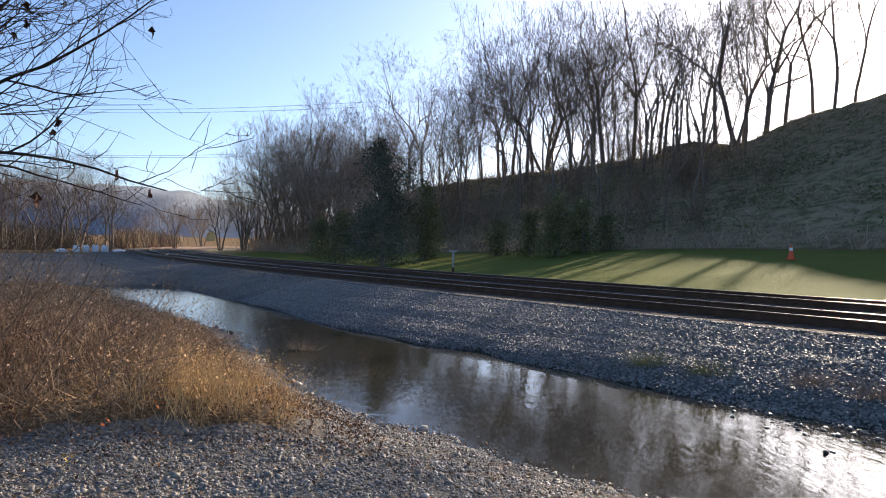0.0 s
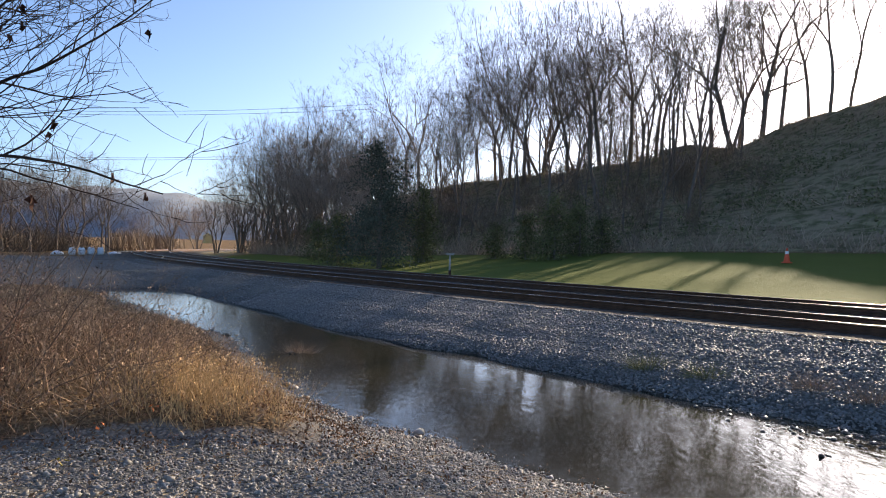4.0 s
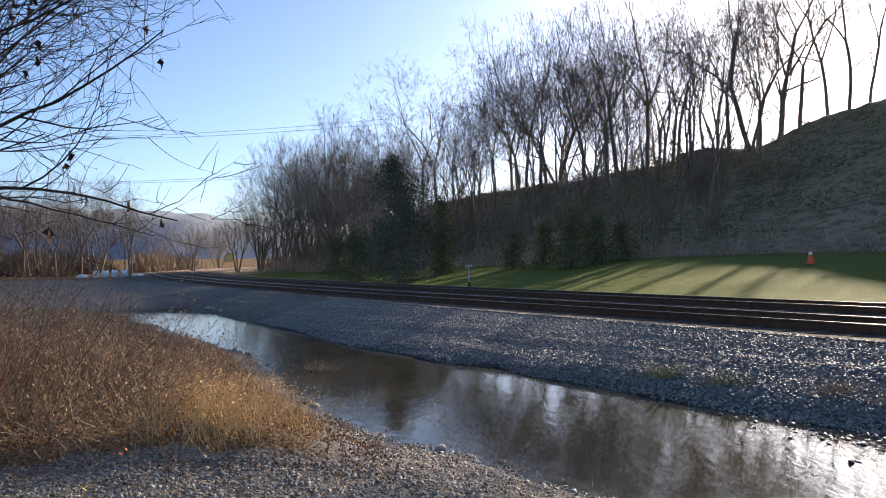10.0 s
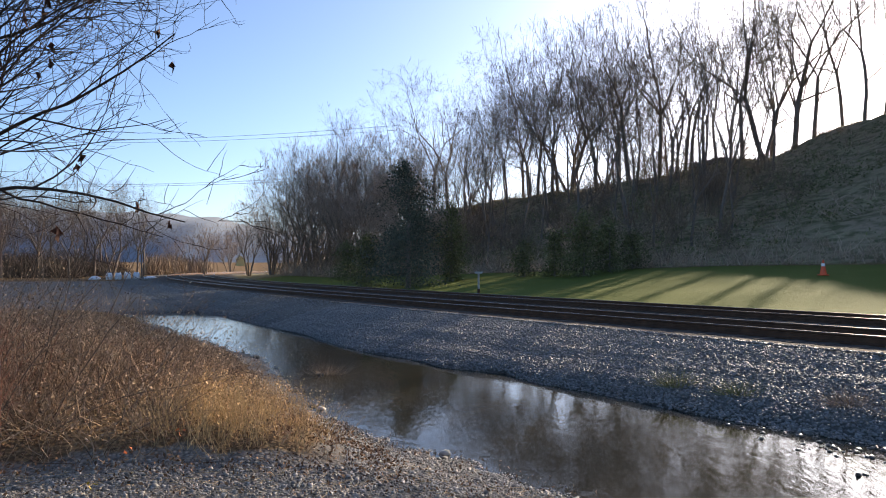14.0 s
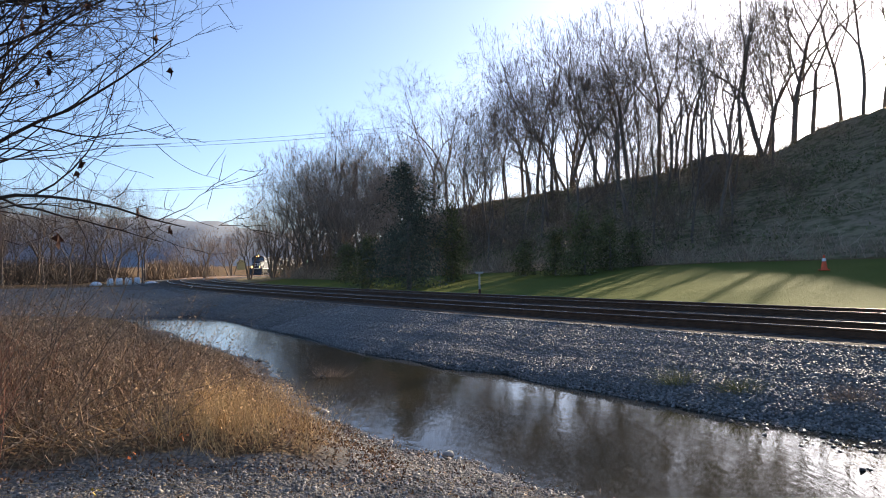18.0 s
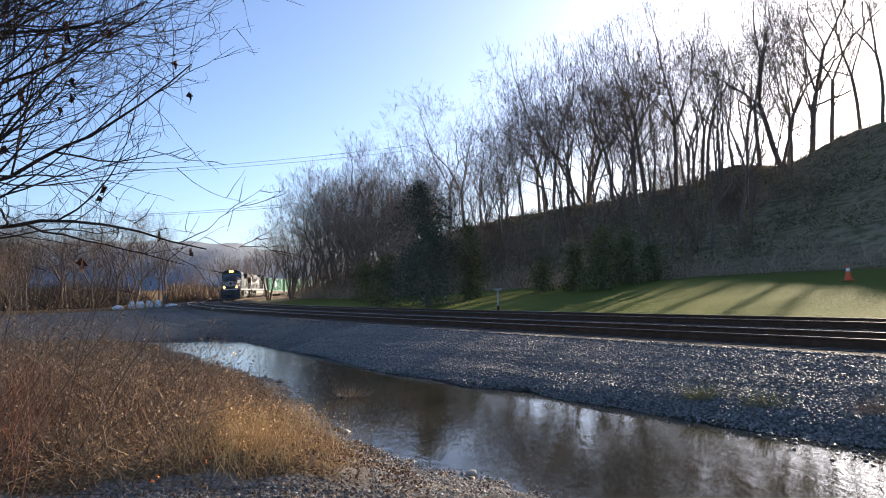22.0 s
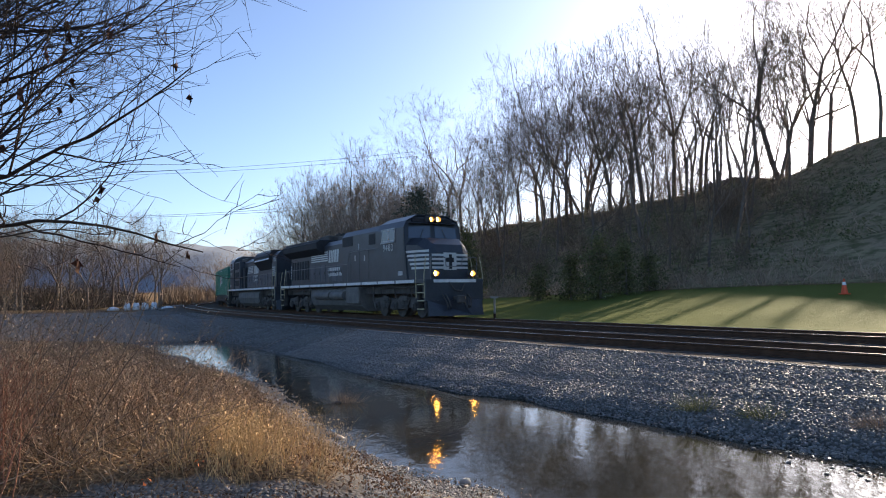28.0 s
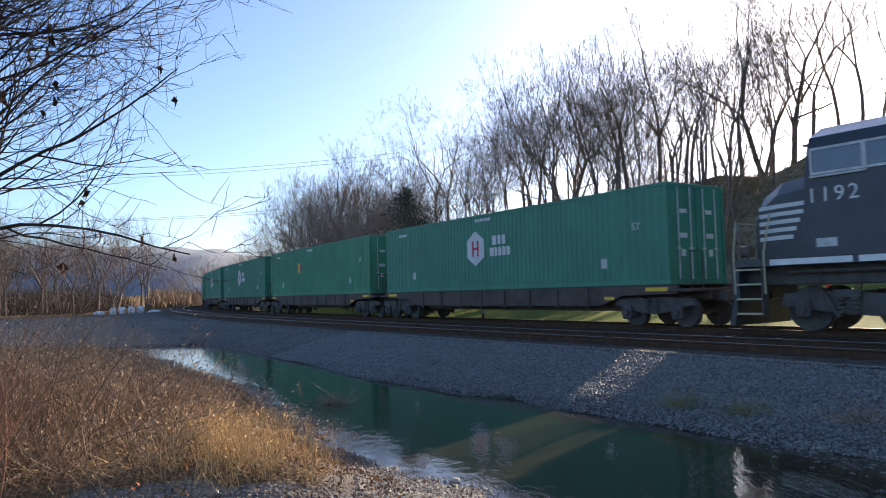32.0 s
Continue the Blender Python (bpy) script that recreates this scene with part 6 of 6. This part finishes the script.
def container(label, mat, logo):
    """A 53 foot box: walls of ribs, posts, rails, castings, doors towards +x; z is 0 at its floor."""
    L, W, H = 8.08, 1.3, 2.9
    c = thing("container", label, "container", "containers on the train")
    part("body", Shape().box(-L + 0.06, L - 0.06, -W + 0.05, W - 0.05, 0.12, H - 0.03), mat, c)
    part("roof", Shape().box(-L, L, -W, W, H - 0.03, H, 0.012), mat, c)
    for side in (-1, 1):
        for x0, x1, n in ((-L + 0.1, -6.2, 6), (-6.0, 6.0, 52), (6.2, L - 0.1, 6)):
            part("ribbed_panel", corrugated(x0, x1, W - 0.005, 0.16, H - 0.1, n, 0.034, side), mat, c)
        for z0, z1 in ((0, 0.16), (H - 0.1, H - 0.02)):
            part("side_rail", Shape().box(-L, L, *sorted((side * (W - 0.06), side * W)), z0, z1, 0.01), mat, c)
        for x in (-L + 0.05, -6.1, 6.1, L - 0.05):
            part("post", Shape().box(x - 0.1 if abs(x) < 7 else x - 0.05, x + 0.1 if abs(x) < 7 else x + 0.05, *sorted((side * (W - 0.06), side * (W + 0.008))), 0.0, H, 0.012), mat, c)
            for z in (0.06, H - 0.06):
                part("corner_casting", Shape().box(x - 0.09, x + 0.09, *sorted((side * (W - 0.1), side * (W + 0.012))), z - 0.06, z + 0.06, 0.01), mat, c)
        if logo:
            hx = -1.0 if side < 0 else 1.0
            part("logo_hexagon", Shape().prism([(hx + 0.62 * math.cos(radians(a)), 1.6 + 0.68 * math.sin(radians(a))) for a in range(30, 390, 60)], *sorted((side * (W + 0.002), side * (W + 0.008)))), WHITE, c, "white hexagon")
            for o in (-0.16, 0.16):
                part("logo_bar", Shape().prism([(hx + o - 0.055, 1.3), (hx + o + 0.055, 1.3), (hx + o + 0.055, 1.9), (hx + o - 0.055, 1.9)], *sorted((side * (W + 0.008), side * (W + 0.013)))), REDDECAL, c, "red bar")
            part("logo_bar", Shape().prism([(hx - 0.12, 1.55), (hx + 0.12, 1.55), (hx + 0.12, 1.65), (hx - 0.12, 1.65)], *sorted((side * (W + 0.008), side * (W + 0.013)))), REDDECAL, c, "red bar")
            start = hx + 0.95 if side < 0 else hx - 0.95
            block_letters(c, -side, -(W + 0.004), start + 0.12 * -side, 1.68, (0.24, 0.17, 0.19), 0.34, gap=0.25)
            block_letters(c, -side, -(W + 0.004), start - 0.05 * -side, 1.26, (0.24, 0.15, 0.18, 0.18, 0.19), 0.32, gap=0.2)
        else:
            part("decal", Shape().box(-2.6, -2.3, *sorted((side * (W + 0.002), side * (W + 0.006))), 1.4, 2.0), YELLOW, c, "worn yellow mark")
            part("decal", Shape().box(-2.2, -2.05, *sorted((side * (W + 0.002), side * (W + 0.006))), 1.5, 1.9), REDDECAL, c, "worn red mark")
        writing("53'", 0.3, WHITE, c, on_side(6.95, 1.72, side, W + 0.004), "length_mark")
        for x in (-5.6, 5.65):
            part("data_panel", Shape().box(x - 0.12, x + 0.12, *sorted((side * (W + 0.002), side * (W + 0.006))), 0.55, 0.85), CANVAS, c)
        block_letters(c, -side, -(W + 0.004), -1.0, 2.62, (0.12,) * 6, 0.12, gap=0.4)
        block_letters(c, -side, -(W + 0.004), -6.9 if side < 0 else -5.6, 2.5, (0.14,) * 5, 0.1, gap=0.4)
    # doors
    for way in (-1, 1):
        for side in (-1, 1):
            door = part("door", Shape().box(*sorted((way * (L - 0.08), way * (L - 0.02))), *sorted((side * 0.02, side * 1.2)), 0.16, H - 0.12, 0.015), mat, c)
            if way > 0:
                for y in (0.3, 0.85):
                    part("lock_rod", Shape().rod((L + 0.01, side * y, 0.14), (L + 0.01, side * y, H - 0.1), 0.02, n=6).box(L - 0.02, L + 0.03, side * y - 0.06, side * y + 0.06, 1.0, 1.06), CANVAS, door)
                for y, z, w, h in ((0.6, 1.4, 0.32, 0.14), (0.62, 0.9, 0.18, 0.2), (0.58, 2.1, 0.3, 0.12)):
                    part("label_plate", Shape().box(L - 0.02, L - 0.012, side * y - w / 2, side * y + w / 2, z - h / 2, z + h / 2), WHITE, door)
        for z0, z1 in ((0, 0.16), (H - 0.12, H - 0.02)):
            part("end_rail", Shape().box(*sorted((way * (L - 0.07), way * L)), -W, W, z0, z1, 0.01), mat, c)
    return c


CAR_LOW = 1.2


def spine_car(label):
    """One unit of a spine car: deep centre sill, side sills, cross arms, end platforms, a bogie at each end."""
    c = thing("container_car", label, "freight car", "cars of the train")
    part("centre_sill", Shape().loft([[(x, -0.45, z0), (x, 0.45, z0), (x, 0.45, 1.08), (x, -0.45, 1.08)] for x, z0 in ((-8.7, 0.78), (-6.4, 0.75), (-5.6, 0.42), (5.6, 0.42), (6.4, 0.75), (8.7, 0.78))]), CARFRAME, c)
    for side in (-1, 1):
        part("side_sill", Shape().loft([[(x, side * 1.18, z0), (x, side * 1.3, z0), (x, side * 1.3, 1.19), (x, side * 1.18, 1.19)] for x, z0 in ((-8.3, 0.95), (-6.3, 0.9), (-5.4, 0.6), (5.4, 0.6), (6.3, 0.9), (8.3, 0.95))]), CARFRAME, c, "dark side sill of the well")
        for x in (-7.6, 7.6):
            part("reflector", Shape().box(x - 0.4, x + 0.4, *sorted((side * 1.3, side * 1.306)), 1.02, 1.13), YELLOW, c, "yellow reflective strip")
        part("reflector", Shape().box(5.6, 6.0, *sorted((side * 1.3, side * 1.306)), 0.78, 0.88), YELLOW, c, "yellow reflective strip")
        for i in range(8):
            x = -4.9 + i * 1.4
            part("sill_rib", Shape().box(x - 0.05, x + 0.05, *sorted((side * 1.29, side * 1.35)), 0.52, 1.15, 0.01), CARFRAME, c)
    for i in range(7):
        x = -7.2 + i * 2.4
        part("cross_arm", Shape().box(x - 0.14, x + 0.14, -1.2, 1.2, 0.92, 1.18, 0.02), CARFRAME, c)
    for way in (-1, 1):
        part("end_platform", Shape().box(*sorted((way * 8.0, way * 8.75)), -1.35, 1.35, 1.0, 1.08, 0.01), CARFRAME, c)
        part("hand_brake_stand", Shape().path([(way * 8.7, -1.2, 1.05), (way * 8.7, -1.2, 2.1), (way * 8.7, -0.7, 2.1), (way * 8.7, -0.7, 1.05)], 0.02, 5), GRIME, c)
        coupler(c, way * 8.95, way)
        bogie(c, way * 7.3, 2, 1.78, 0.42, high=0.85)
    part("brake_gear", Shape().rod((-3, 0.6, 0.6), (-1.8, 0.6, 0.6), 0.2, n=10).box(0.5, 1.3, 0.5, 0.9, 0.5, 0.9, 0.03).rod((-4.5, -0.7, 0.55), (4.5, -0.7, 0.55), 0.03), GRIME, c)
    return c


lead = locomotive("locomotive", "black six-axle diesel locomotive with white nose stripes and lit headlights", "9483", "flat")
second = locomotive("locomotive", "black six-axle diesel locomotive running cab last behind the first", "1192", "flared")
cars = [spine_car("brown container car on the railway, carrying one green container")]
boxes = [container("green ribbed 53 foot container with a white hexagon logo", GREEN, True), container("plain faded green ribbed 53 foot container with small worn marks", GREEN_OLD, False)]
CAR_PITCH, N_CARS = 17.95, 8
for i in range(1, N_CARS):
    cars.append(copy_thing(cars[0], Matrix()))
loads = [boxes[0], boxes[1]] + [copy_thing(boxes[0] if i != 5 else boxes[1], Matrix()) for i in range(2, N_CARS)]

# sleepers, shared by the two tracks
sl = Shape().box(-0.115, 0.115, -1.3, 1.3, 0.16, 0.335, 0.01).mesh("sleeper", TIE)
for k, d0 in ((0, 0.0), (1, -SPACING)):
    for i in range(150):
        s = -36 + i * 0.55
        x, y, a = line(s, d0)
        ob = new("sleeper", sl)
        ob.parent = tracks[k]
        ob.matrix_basis = pose(x, y, 0.0, 0, 0, math.degrees(a) + 90)


# ---- what moves ----
SPEED, FRONT_AT_29 = 14.6, -2.2


def on_track(t, back, base, lift=0.0, turned=False):
    """The pose of a vehicle whose middle is back metres behind the train's front."""
    s = FRONT_AT_29 + SPEED * (29.0 - t) + back
    xa, ya, _ = line(s - base / 2)
    xb, yb, _ = line(s + base / 2)
    a = math.degrees(math.atan2(ya - yb, xa - xb))
    return pose((xa + xb) / 2, (ya + yb) / 2, RAIL_Z + lift, 0, 0, a + (180 if turned else 0))


def motions():
    times = [i * 0.5 for i in range(65)]
    walk(lead, [(t, on_track(t, 11.15, 13.5)) for t in times])
    walk(second, [(t, on_track(t, 11.15 + 22.3, 13.5, 0, True)) for t in times])
    for i, (car, load) in enumerate(zip(cars, loads)):
        back = 53.98 + i * CAR_PITCH
        walk(car, [(t, on_track(t, back, 14.6)) for t in times])
        walk(load, [(t, on_track(t, back, 14.6, CAR_LOW)) for t in times])


motions()
